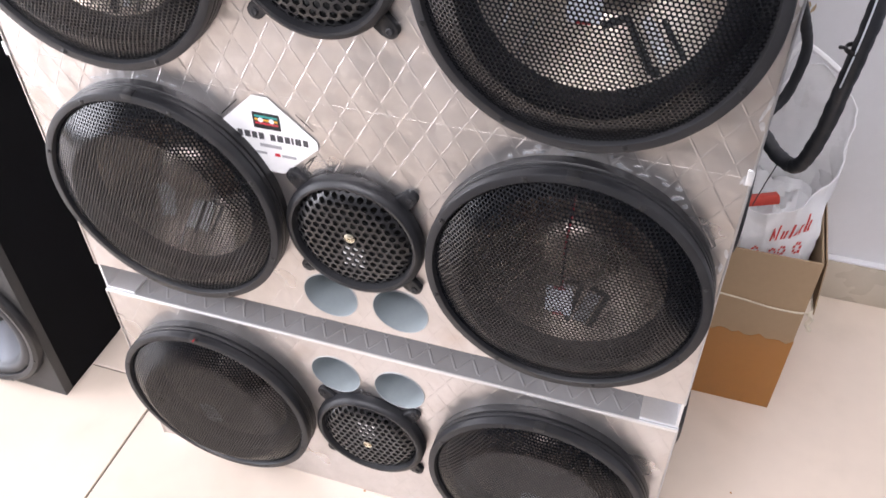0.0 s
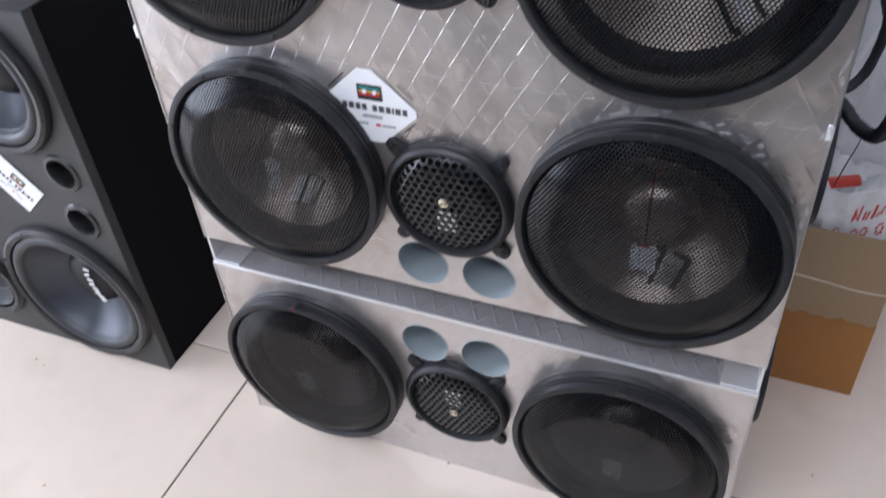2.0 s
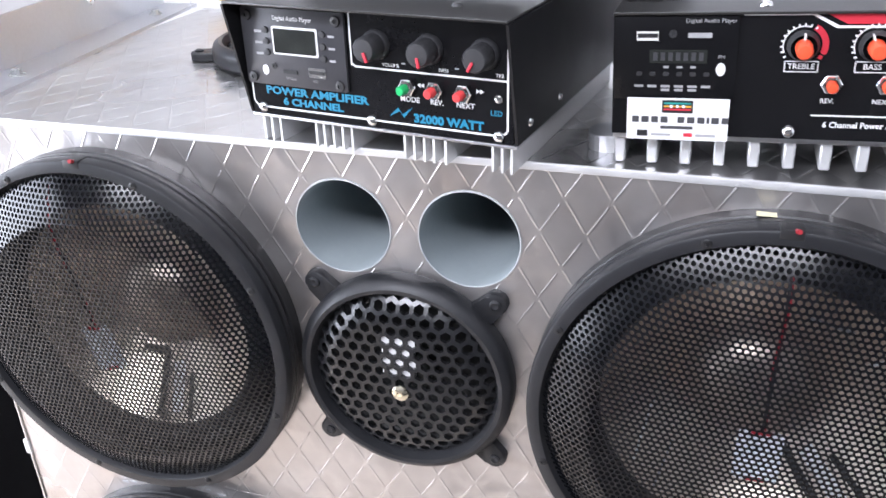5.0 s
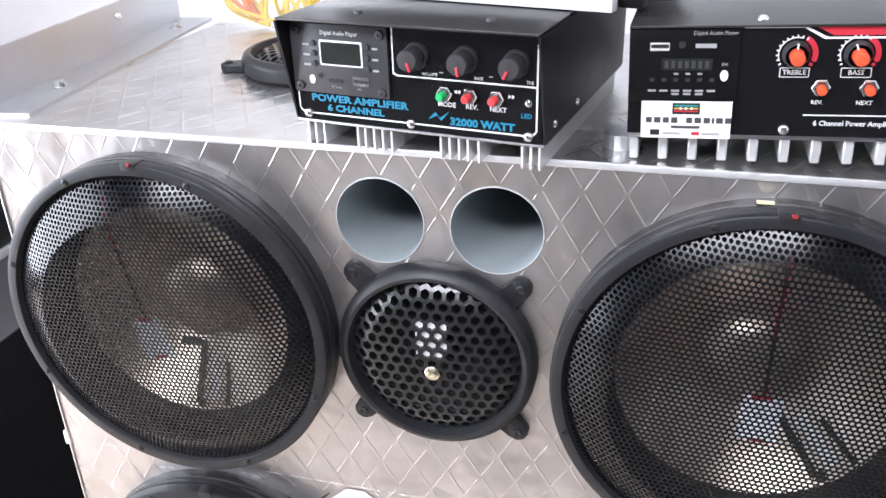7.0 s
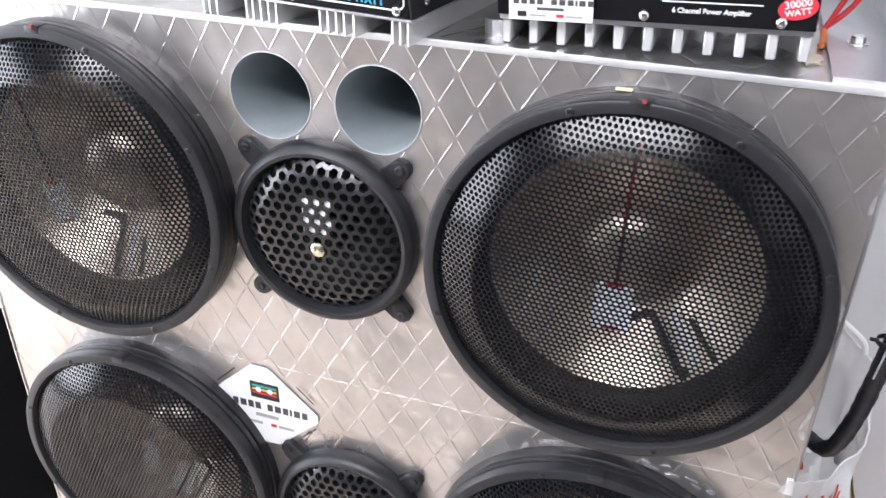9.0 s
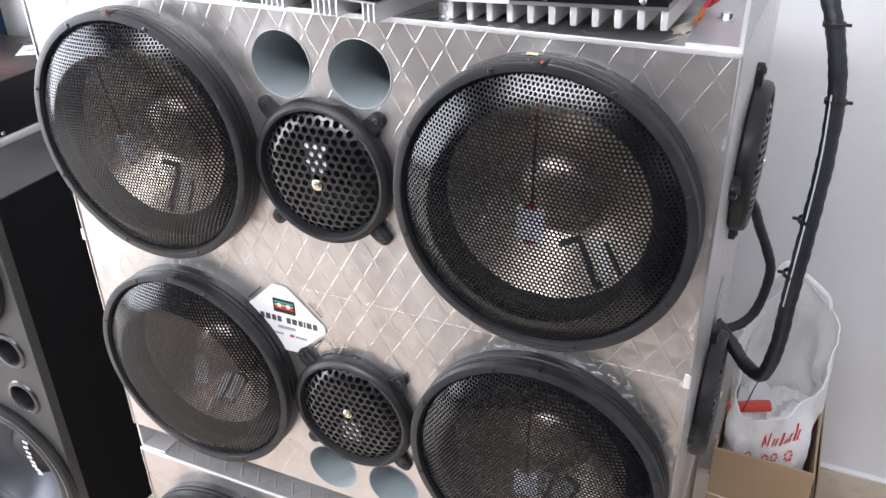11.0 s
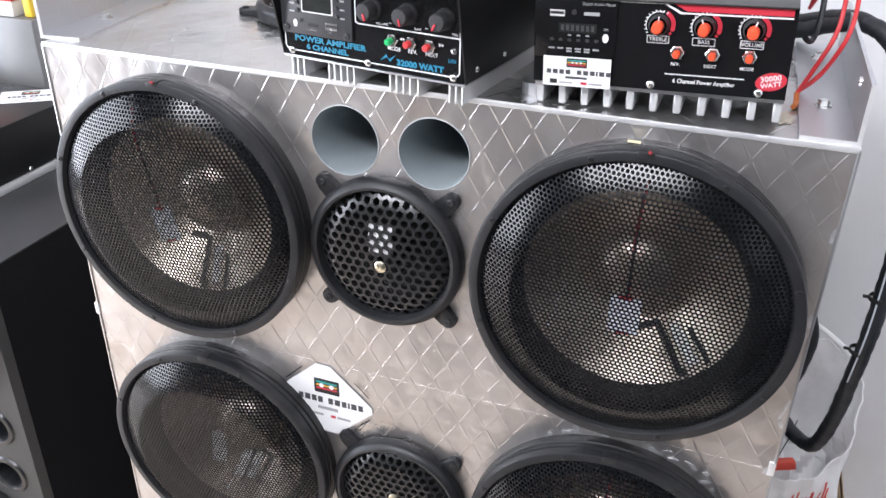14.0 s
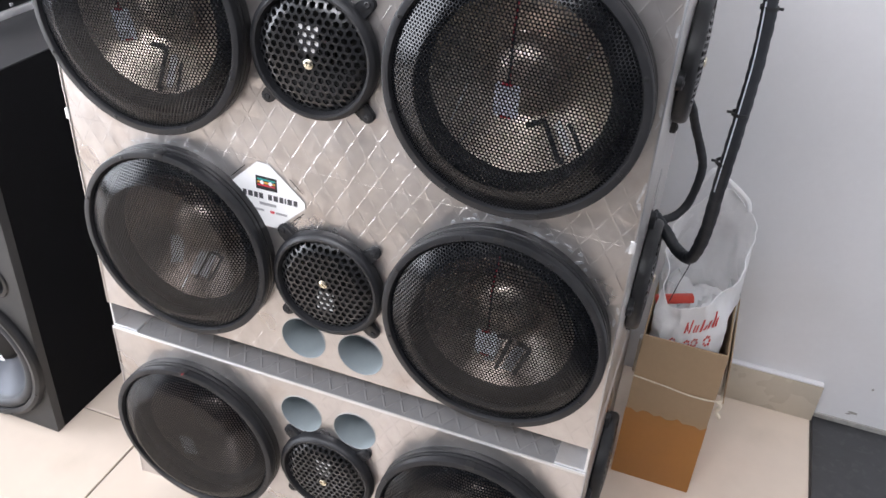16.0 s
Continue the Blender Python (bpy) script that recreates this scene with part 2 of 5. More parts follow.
CARTON_DULL = material("dull_red_wrapper", (0.62, 0.07, 0.045), 0.5, 0.0, 0.1, 20.0, 200.0, 0.1)
BAG = film_plastic("white_carrier_bag_film", (0.84, 0.84, 0.84), 0.88)
BAG_HEM = film_plastic("white_carrier_bag_hem", (0.85, 0.85, 0.85), 0.97)
CLEAR = film_plastic("clear_wrapping_film", (0.8, 0.8, 0.78), 0.16)


SCUFF = material("whitish_scuff", (0.74, 0.75, 0.77), 0.45, 0.85, 0.2, 60.0, 300.0, 0.2)
WALL_MARK = material("brown_wall_scuff", (0.42, 0.30, 0.18), 0.8, 0.0, 0.2, 60.0, 300.0, 0.1)
CEMENT = material("rough_cement", (0.36, 0.35, 0.33), 0.9, 0.0, 0.3, 60.0, 400.0, 0.5)
GLUE_CREAM = material("dried_cream_glue", (0.62, 0.55, 0.45), 0.6, 0.0, 0.15, 60.0, 300.0, 0.2)
# duller, less metallic copy of the top sheet, toned for the light in the gap
ALU_GAP = material("duller_gap_aluminium", (0.33, 0.33, 0.335), 0.45, 0.4, 0.15, 9.0, 60.0, 0.08, 0.1, (0.3, 0.28, 0.26), 0.4)


# ---- mesh helpers ----
def to_mesh(name, bm, mat, smooth=True):
    me = bpy.data.meshes.new(name)
    bm.normal_update()
    bm.to_mesh(me)
    bm.free()
    me.materials.append(mat)
    me.polygons.foreach_set("use_smooth", [smooth] * len(me.polygons))
    if smooth:
        me.set_sharp_from_angle(angle=radians(38))
    return me


def data_mesh(name, verts, faces, mat, smooth=False):
    me = bpy.data.meshes.new(name)
    me.from_pydata(verts, [], faces)
    me.materials.append(mat)
    me.polygons.foreach_set("use_smooth", [smooth] * len(me.polygons))
    if smooth:
        me.set_sharp_from_angle(angle=radians(38))
    return me


def put(name, me, parent=None, m=None, label=""):
    ob = new(name, me)
    ob.parent = parent
    if m is not None:
        ob.matrix_basis = m
    if label:
        ob["label"] = label
    return ob


def part(name, bm, mat, parent=None, label="", m=None, smooth=True):
    return put(name, to_mesh(name, bm, mat, smooth), parent, m, label)


def base(name, m, label, category, group="", kind=""):
    ob = new(name)
    ob.empty_display_size = 0.05
    ob.matrix_basis = m
    return tagged(ob, label, category, group, kind)


def box(x0, x1, y0, y1, z0, z1, bevel=0.0, seg=2, bm=None):
    own = bmesh.new()
    v = [own.verts.new((x, y, z)) for x in (x0, x1) for y in (y0, y1) for z in (z0, z1)]
    for f in ((0, 1, 3, 2), (4, 6, 7, 5), (0, 4, 5, 1), (2, 3, 7, 6), (0, 2, 6, 4), (1, 5, 7, 3)):
        own.faces.new([v[i] for i in f])
    if bevel:
        bmesh.ops.bevel(own, geom=list(own.edges), offset=bevel, segments=seg, profile=0.5, affect="EDGES")
    bmesh.ops.recalc_face_normals(own, faces=list(own.faces))
    return merge(bm, own)


def merge(bm, own):
    if bm is None:
        return own
    me = bpy.data.meshes.new("join")
    own.to_mesh(me)
    own.free()
    bm.from_mesh(me)
    bpy.data.meshes.remove(me)
    return bm


def lathe(profile, seg=64, bm=None, m=None):
    """Turns a profile of (radius, height) round z; a radius of 0 closes it."""
    own = bmesh.new()
    rings = []
    for r, z in profile:
        if r < 1e-6:
            rings.append([own.verts.new((0, 0, z))])
        else:
            rings.append([own.verts.new((r * math.cos(2 * math.pi * i / seg), r * math.sin(2 * math.pi * i / seg), z)) for i in range(seg)])
    for a, b in zip(rings, rings[1:]):
        for i in range(seg):
            j = (i + 1) % seg
            if len(a) == 1 and len(b) > 1:
                own.faces.new((a[0], b[i], b[j]))
            elif len(b) == 1 and len(a) > 1:
                own.faces.new((a[i], b[0], a[j]))
            elif len(a) > 1:
                own.faces.new((a[i], b[i], b[j], a[j]))
    bmesh.ops.recalc_face_normals(own, faces=list(own.faces))
    if m is not None:
        bmesh.ops.transform(own, matrix=m, verts=list(own.verts))
    return merge(bm, own)


def plate(points, z0, z1, bevel=0.0, bm=None, m=None):
    """A flat outline given as (x, y) points, from z0 up to z1."""
    own = bmesh.new()
    low = [own.verts.new((x, y, z0)) for x, y in points]
    high = [own.verts.new((x, y, z1)) for x, y in points]
    own.faces.new(list(reversed(low)))
    top = own.faces.new(high)
    k = len(points)
    for i in range(k):
        own.faces.new((low[i], low[(i + 1) % k], high[(i + 1) % k], high[i]))
    if bevel:
        bmesh.ops.bevel(own, geom=list(top.edges), offset=bevel, segments=2, profile=0.5, affect="EDGES")
    bmesh.ops.recalc_face_normals(own, faces=list(own.faces))
    if m is not None:
        bmesh.ops.transform(own, matrix=m, verts=list(own.verts))
    return merge(bm, own)


def rounded(w, h, r, n=5):
    """The outline of a rounded rectangle round the origin."""
    pts = []
    for cx, cy, a0 in ((w / 2 - r, h / 2 - r, 0), (-w / 2 + r, h / 2 - r, 90), (-w / 2 + r, -h / 2 + r, 180), (w / 2 - r, -h / 2 + r, 270)):
        for i in range(n + 1):
            a = radians(a0 + 90 * i / n)
            pts.append((cx + r * math.cos(a), cy + r * math.sin(a)))
    return pts


def tube(points, radius, seg=10, bm=None, wave=0.0, resample=8):
    """A round cable along a smooth line through the points."""
    pts = [Vector(p) for p in points]
    line = []
    for i in range(len(pts) - 1):
        p0, p1, p2, p3 = pts[max(i - 1, 0)], pts[i], pts[i + 1], pts[min(i + 2, len(pts) - 1)]
        for k in range(resample):
            t = k / resample
            line.append(0.5 * ((2 * p1) + (p2 - p0) * t + (2 * p0 - 5 * p1 + 4 * p2 - p3) * t * t + (3 * p1 - p0 - 3 * p2 + p3) * t**3))
    line.append(pts[-1])
    own = bmesh.new()
    rings, side = [], None
    for i, p in enumerate(line):
        d = (line[min(i + 1, len(line) - 1)] - line[max(i - 1, 0)]).normalized()
        if side is None:
            side = d.orthogonal().normalized()
        side = (side - d * side.dot(d)).normalized()
        up = d.cross(side)
        r = radius * (1 + wave * math.sin(i * 2.1) + wave * 0.6 * math.sin(i * 0.77 + 1))
        rings.append([own.verts.new(p + r * (math.cos(2 * math.pi * k / seg) * side + math.sin(2 * math.pi * k / seg) * up)) for k in range(seg)])
    for a, b in zip(rings, rings[1:]):
        for k in range(seg):
            own.faces.new((a[k], a[(k + 1) % seg], b[(k + 1) % seg], b[k]))
    own.faces.new(rings[0][::-1])
    own.faces.new(rings[-1])
    bmesh.ops.recalc_face_normals(own, faces=list(own.faces))
    return merge(bm, own)


def perforated(name, radius, pitch, hole, shape, mat, depth=0.0009):
    """A round sheet with a honeycomb of holes; shape gives its height at a radius."""
    verts, faces = [], []
    R = pitch / math.sqrt(3)
    rows = int(radius / (pitch * 0.866)) + 2
    for j in range(-rows, rows + 1):
        for i in range(-rows - 2, rows + 3):
            cx, cy = (i + (j % 2) * 0.5) * pitch, j * pitch * math.sqrt(3) / 2
            if math.hypot(cx, cy) > radius:
                continue
            k = len(verts)
            for rr, dz in ((R, 0.0), (hole, 0.0), (hole, -depth)):
                for a in range(6):
                    an = radians(30 + 60 * a)
                    x, y = cx + rr * math.cos(an), cy + rr * math.sin(an)
                    verts.append((x, y, shape(math.hypot(x, y)) + dz))
            for a in range(6):
                b = (a + 1) % 6
                faces.append((k + a, k + b, k + 6 + b, k + 6 + a))
                faces.append((k + 6 + a, k + 6 + b, k + 12 + b, k + 12 + a))
    return data_mesh(name, verts, faces, mat)


def lettering(text, size, mat, align="CENTER", bold=0.0, squeeze=1.0):
    """A mesh of the built-in font's letters, flat in xy, a hair thick."""
    cu = bpy.data.curves.new("letters", "FONT")
    cu.body, cu.size, cu.align_x, cu.align_y = text, size, align, "CENTER"
    cu.offset, cu.resolution_u = bold, 2
    ob = bpy.data.objects.new("letters", cu)
    scene.collection.objects.link(ob)
    bpy.context.view_layer.update()
    me = bpy.data.meshes.new_from_object(ob.evaluated_get(bpy.context.evaluated_depsgraph_get()))
    bpy.data.objects.remove(ob)
    bpy.data.curves.remove(cu)
    me.transform(Matrix.Diagonal((squeeze, 1, 1, 1)))
    me.materials.clear()
    me.materials.append(mat)
    return me


def holed_panel(x0, x1, z0, z1, holes, y0, y1, seg=48):
    """A board in the xz plane from y0 (front) to y1 with round holes (x, z, r)."""
    bm = bmesh.new()
    edges = []
    loops = [[(x0, z0), (x1, z0), (x1, z1), (x0, z1)]]
    for cx, cz, r in holes:
        loops.append([(cx + r * math.cos(2 * math.pi * i / seg), cz + r * math.sin(2 * math.pi * i / seg)) for i in range(seg)])
    for lp in loops:
        vs = [bm.verts.new((x, y0, z)) for x, z in lp]
        edges += [bm.edges.new((vs[i], vs[(i + 1) % len(vs)])) for i in range(len(vs))]
    bmesh.ops.triangle_fill(bm, use_beauty=True, use_dissolve=False, edges=edges)
    kill = [f for f in bm.faces if any(math.hypot(f.calc_center_median().x - cx, f.calc_center_median().z - cz) < r * 0.98 for cx, cz, r in holes)]
    bmesh.ops.delete(bm, geom=kill, context="FACES_ONLY")
    front = list(bm.faces)
    ret = bmesh.ops.extrude_face_region(bm, geom=front)
    bmesh.ops.translate(bm, vec=(0, y1 - y0, 0), verts=[g for g in ret["geom"] if isinstance(g, bmesh.types.BMVert)])
    bmesh.ops.recalc_face_normals(bm, faces=list(bm.faces))
    return bm


def embossing(x0, x1, z0, z1, holes, y, wide=0.0299, tall=0.0490, rise=0.0003, half=0.0009, ox=0.0161, oz=0.0205):
    """The raised lozenge lines of a sheet in the xz plane: each side of a lozenge is a low ridge, left out where a hole is."""
    rng = random.Random(3)
    verts, faces = [], []
    nx, nz = int((x1 - x0) / wide) + 2, int((z1 - z0) / tall * 2) + 2
    for i in range(-2, nx):
        for j in range(-2, nz):
            ax, az = x0 + ox + (i + 0.5 * (j % 2)) * wide, z1 - oz - j * tall / 2
            for s in (1, -1):
                bx, bz = ax + s * wide / 2, az - tall / 2
                strong, fat = (1.0, 0.9) if s < 0 else (0.75, 1.3)
                t0, t1 = (0.06, 0.95) if s > 0 else (0.14 + 0.05 * rng.random(), 0.98)
                px, pz, qx, qz = ax + (bx - ax) * t0, az + (bz - az) * t0, ax + (bx - ax) * t1, az + (bz - az) * t1
                lo, hi = 0.0, 1.0
                for p, q, a, b in ((px, qx, x0 + 0.0015, x1 - 0.0015), (pz, qz, z0 + 0.0015, z1 - 0.0015)):
                    if abs(q - p) > 1e-9:
                        u, w = sorted(((a - p) / (q - p), (b - p) / (q - p)))
                        lo, hi = max(lo, u), min(hi, w)
                if hi - lo < 0.15:
                    continue
                px, pz, qx, qz = px + (qx - px) * lo, pz + (qz - pz) * lo, px + (qx - px) * hi, pz + (qz - pz) * hi
                near = [(cx, cz, r) for cx, cz, r in holes if math.hypot(px - cx, pz - cz) < r + tall]
                if near:
                    clear = [t / 16 for t in range(17) if all(math.hypot(px + (qx - px) * t / 16 - cx, pz + (qz - pz) * t / 16 - cz) >= r for cx, cz, r in near)]
                    if len(clear) < 4 or clear[-1] - clear[0] > (len(clear) - 0.5) / 16:
                        continue
                    lo, hi = clear[0], clear[-1]
                    px, pz, qx, qz = px + (qx - px) * lo, pz + (qz - pz) * lo, px + (qx - px) * hi, pz + (qz - pz) * hi
                dx, dz = qx - px, qz - pz
                n = math.hypot(dx, dz)
                wx, wz = -dz / n * half * fat, dx / n * half * fat
                ex, ez = dx / n * 0.002, dz / n * 0.002
                k = len(verts)
                h = y - rise * strong
                verts += [(px + wx, y, pz + wz), (px - wx, y, pz - wz), (qx - wx, y, qz - wz), (qx + wx, y, qz + wz), (px + ex, h, pz + ez), (qx - ex, h, qz - ez)]
                faces += [(k, k + 4, k + 5, k + 3), (k + 1, k + 2, k + 5, k + 4), (k, k + 1, k + 4), (k + 2, k + 3, k + 5)]
    return verts, faces


# ---- the room ----
BACK, LEFT, RIGHT, FRONT, HIGH = 0.662, -3.0, 2.2, -2.1, 2.9
floor = tagged(part("floor", box(LEFT, RIGHT, FRONT, 2.6, -0.06, -0.004), GROUT), "dark grout bed of the shop floor between cream tiles", "floor", kind="structure")
wall_back = tagged(part("wall_back", box(-0.45, RIGHT, BACK, BACK + 0.12, -0.06, HIGH), WALL), "white painted wall, slightly marked", "wall", kind="structure")
tagged(part("wall_far", box(LEFT, -0.45, 2.6, 2.72, -0.06, HIGH), WALL), "white painted wall deeper in the shop", "wall", kind="structure")
tagged(part("wall_return", box(-0.57, -0.45, BACK + 0.12, 2.6, -0.06, HIGH), WALL), "white painted side of the wall's end", "wall", kind="structure")
left_bm = box(LEFT - 0.12, LEFT, 1.02, 2.72, -0.06, HIGH)
box(LEFT - 0.12, LEFT, FRONT, 1.02, 2.36, HIGH, bm=left_bm)
box(LEFT - 0.12, LEFT, FRONT, -2.02, -0.06, 2.36, bm=left_bm)
tagged(part("wall_left", left_bm, WALL), "white painted side wall of the shop round a wide doorway", "wall", kind="structure")
tagged(part("wall_right", box(RIGHT, RIGHT + 0.12, FRONT, BACK + 0.12, -0.06, HIGH), WALL), "white painted side wall of the shop", "wall", kind="structure")
tagged(part("ceiling", box(LEFT - 0.12, RIGHT + 0.12, FRONT, 2.72, HIGH, HIGH + 0.1), CEIL), "plain white ceiling", "ceiling", kind="structure")
tagged(part("wall_front", box(LEFT - 0.12, RIGHT + 0.12, FRONT - 0.12, FRONT, -0.06, HIGH), DARK_WALL), "plain grey wall behind the viewer", "wall", kind="structure")

skirting = tagged(part("baseboard", box(0.40, 0.775, BACK - 0.014, BACK, 0.0, 0.091, 0.002), SKIRT), "beige tile skirting along the white wall", "skirting", kind="structure")
part("plaster_ledge", box(0.40, 0.774, BACK - 0.0135, BACK, 0.0913, 0.0955, 0.0015), WALL, skirting, "white plaster line on the skirting's top")
tagged(part("cement_joint", box(0.778, RIGHT, BACK - 0.006, BACK, 0.0065, 0.018, 0.002), CEMENT), "rough grey cement joint along the wall above the granite", "cement joint", kind="structure")
tagged(part("threshold", box(0.776, RIGHT, -0.6, BACK, -0.05, 0.006, 0.002), GRANITE), "dark grey granite slab set in the floor by the wall", "granite slab", kind="structure")

# unseen block added: shades the floor in front and darkens the aluminium's reflections
tagged(part("light_blocker", box(-0.5, RIGHT, -1.25, -1.13, -0.06, 0.95, 0.004), BLOCKER_GREY), "unseen low grey block added behind the viewer to shade the floor and dim reflections", "wall", kind="structure")


# ---- loudspeaker drivers: built facing +z, then turned to their panel ----
WOOFER_R, MID_R = 0.147, 0.079


def grille_height(r):
    """The woofer grille: a rounded shoulder inside the ring, then nearly flat."""
    t = min(max((0.1365 - r) / 0.033, 0.0), 1.0)
    rise = 1.18 * t - 0.18 * t * t * t if t < 1 else 1.0
    return 0.0265 + 0.0165 * rise + 0.002 * (1 - (r / 0.13) ** 2)


def hex_height(r):
    t = min(max((0.070 - r) / 0.02, 0.0), 1.0)
    return 0.010 + 0.009 * math.sin(t * math.pi / 2) + 0.003 * (1 - (r / 0.07) ** 2)


M_BASKET = to_mesh("basket", lathe([(0.127, 0.0), (0.1465, 0.0), (0.147, 0.003), (0.1465, 0.010), (0.1445, 0.0115), (0.127, 0.0115), (0.127, 0.0)], 96), BASKET)
M_RING = to_mesh("grille_ring", lathe([(0.128, 0.012), (0.1455, 0.0125), (0.147, 0.0145), (0.147, 0.0185), (0.1453, 0.0192), (0.1453, 0.0208), (0.147, 0.0215), (0.147, 0.0282), (0.1462, 0.0302), (0.1448, 0.031), (0.1380, 0.031), (0.1364, 0.0285), (0.134, 0.018), (0.128, 0.012)], 96), RING)
M_GRILLE = perforated("grille", 0.1360, 0.0042, 0.00166, grille_height, GRILLE)
M_SURROUND = to_mesh("surround", lathe([(0.128, 0.004)] + [(0.1145 + 0.0125 * math.cos(a), 0.004 + 0.009 * math.sin(a)) for a in [math.pi * i / 10 for i in range(11)]] + [(0.101, 0.002)], 72), RUBBER)
CONE_PROFILE = [(0.1025, 0.003), (0.098, -0.001), (0.085, -0.014), (0.070, -0.0275), (0.055, -0.040), (0.048, -0.045), (0.040, -0.049), (0.0, -0.050)]
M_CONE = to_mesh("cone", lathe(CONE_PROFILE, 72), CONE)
M_CONE_TOP_LIT = to_mesh("cone", lathe(CONE_PROFILE, 72), CONE_TOP_LIT)
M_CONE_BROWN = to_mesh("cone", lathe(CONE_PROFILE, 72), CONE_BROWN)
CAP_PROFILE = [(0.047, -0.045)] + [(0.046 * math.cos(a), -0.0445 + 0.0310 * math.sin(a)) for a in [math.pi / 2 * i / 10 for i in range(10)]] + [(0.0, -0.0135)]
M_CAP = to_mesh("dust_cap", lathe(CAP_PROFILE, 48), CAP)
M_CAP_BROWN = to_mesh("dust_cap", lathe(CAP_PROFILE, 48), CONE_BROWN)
M_CUP = to_mesh("magnet_cup", lathe([(0.127, 0.0), (0.126, -0.02), (0.09, -0.085), (0.07, -0.1), (0.0, -0.1)], 48), BASKET)
M_SCREW = to_mesh("screw", lathe([(0.0031, 0.0), (0.0031, 0.0006), (0.0022, 0.0011), (0.0009, 0.0011), (0.0008, 0.0004), (0.0, 0.0004)], 10), BASKET)
M_SLOT = to_mesh("ring_clip", box(-0.0075, 0.0055, -0.0026, 0.0034, 0.0200, 0.0313, 0.0006), BLACK_INK)
M_WIRE = to_mesh("red_wire_end", tube([(0.002, 0.0, 0.012), (0.004, 0.0015, 0.016), (0.005, 0.0035, 0.021)], 0.0015, 6), DARK_RED)


def on_cone(points, lift=0.0012):
    """Flat plan points laid on the cone's slope."""
    out = []
    for x, y in points:
        r = math.hypot(x, y)
        z = np.interp(r, [p[0] for p in reversed(CONE_PROFILE)], [p[1] for p in reversed(CONE_PROFILE)])
        out.append((x, y, float(z) + lift))
    return out


def cone_mark(name, x0, x1, y0, y1, slant, mat, n=5, lift=0.0012):
    """A printed bar on the cone between two widths and two heights."""
    verts, faces = [], []
    for j in range(n + 1):
        y = y0 + (y1 - y0) * j / n
        for i in range(n + 1):
            verts.append((x0 + (x1 - x0) * i / n + slant * (j / n), y))
    for j in range(n):
        for i in range(n):
            k = j * (n + 1) + i
            faces.append((k, k + 1, k + n + 2, k + n + 1))
    return data_mesh(name, on_cone(verts, lift), faces, mat, True)


def cone_stroke(name, p, q, width, mat, n=6, lift=0.0014):
    """A printed stroke on the cone from one plan point to another."""
    (x0, y0), (x1, y1) = p, q
    d = math.hypot(x1 - x0, y1 - y0)
    nx, ny = -(y1 - y0) / d * width / 2, (x1 - x0) / d * width / 2
    verts, faces = [], []
    for j in range(n + 1):
        x, y = x0 + (x1 - x0) * j / n, y0 + (y1 - y0) * j / n
        verts += [(x - nx, y - ny), (x, y), (x + nx, y + ny)]
    for j in range(n):
        k = 3 * j
        faces += [(k + 1, k, k + 3, k + 4), (k + 2, k + 1, k + 4, k + 5)]
    return data_mesh(name, on_cone(verts, lift), faces, mat, True)


MARKS = {
    "top": [cone_stroke("logo_stroke", (0.0055, -0.060), (0.027, -0.050), 0.0052, BLACK_INK), cone_stroke("logo_stroke", (0.025, -0.050), (0.054, -0.079), 0.0062, BLACK_INK, 6, 0.0018), cone_stroke("logo_stroke", (0.054, -0.079), (0.060, -0.075), 0.0060, BLACK_INK, 6, 0.0022), cone_stroke("logo_stroke", (0.055, -0.043), (0.078, -0.060), 0.0050, BLACK_INK), cone_stroke("logo_bar", (0.040, -0.047), (0.065, -0.068), 0.0110, WHITE_INK, 6, 0.0010)],
    "middle": [cone_mark("logo_stroke", 0.000, 0.006, -0.086, -0.052, 0.010, BLACK_INK), cone_mark("logo_stroke", -0.006, 0.012, -0.055, -0.049, 0.002, BLACK_INK), cone_mark("logo_stroke", 0.026, 0.032, -0.084, -0.052, 0.014, BLACK_INK), cone_mark("logo_stroke", 0.022, 0.044, -0.055, -0.050, 0.002, BLACK_INK), cone_mark("logo_bar", 0.009, 0.024, -0.084, -0.056, 0.012, GREY_INK), cone_mark("logo_bar", -0.016, -0.003, -0.080, -0.056, 0.008, GREY_INK)],
    "middle_left": [cone_mark("logo_bar", -0.046, -0.030, -0.066, -0.030, -0.008, WHITE_INK), cone_mark("logo_bar", -0.016, 0.014, -0.078, -0.036, 0.008, WHITE_INK), cone_mark("logo_stroke", -0.005, -0.001, -0.082, -0.040, 0.012, BLACK_INK, 5, 0.0020), cone_mark("logo_stroke", 0.017, 0.021, -0.080, -0.046, 0.014, BLACK_INK, 5, 0.0020), cone_mark("logo_stroke", 0.006, 0.034, -0.049, -0.046, 0.003, BLACK_INK, 5, 0.0020), cone_mark("pale_streak", -0.020, -0.018, -0.094, -0.080, 0.002, WHITE_INK)],
    "bottom": [],
}


GRILLE_TOP = grille_height(0.0)
M_BADGE_PLATE = {k: to_mesh("grille_badge", plate(rounded(0.027, 0.038, 0.004), -0.0030, -0.0022, 0.0002), mat, False) for k, mat in (("top", BADGE_PALE), ("middle", BADGE_PALE), ("bottom", BADGE_GREY))}
M_BADGE_EDGE = to_mesh("badge_edge", box(-0.006, 0.006, -0.0012, 0.0016, -0.0021, -0.0014), DARK_RED, False)
WIRE_LINE = [(0.004, 0.1335, 0.0255)] + [(0.0022 * math.sin(9 * r), r, grille_height(r) - 0.0028) for r in (0.125, 0.115, 0.103, 0.09, 0.07, 0.05, 0.035, 0.020)]
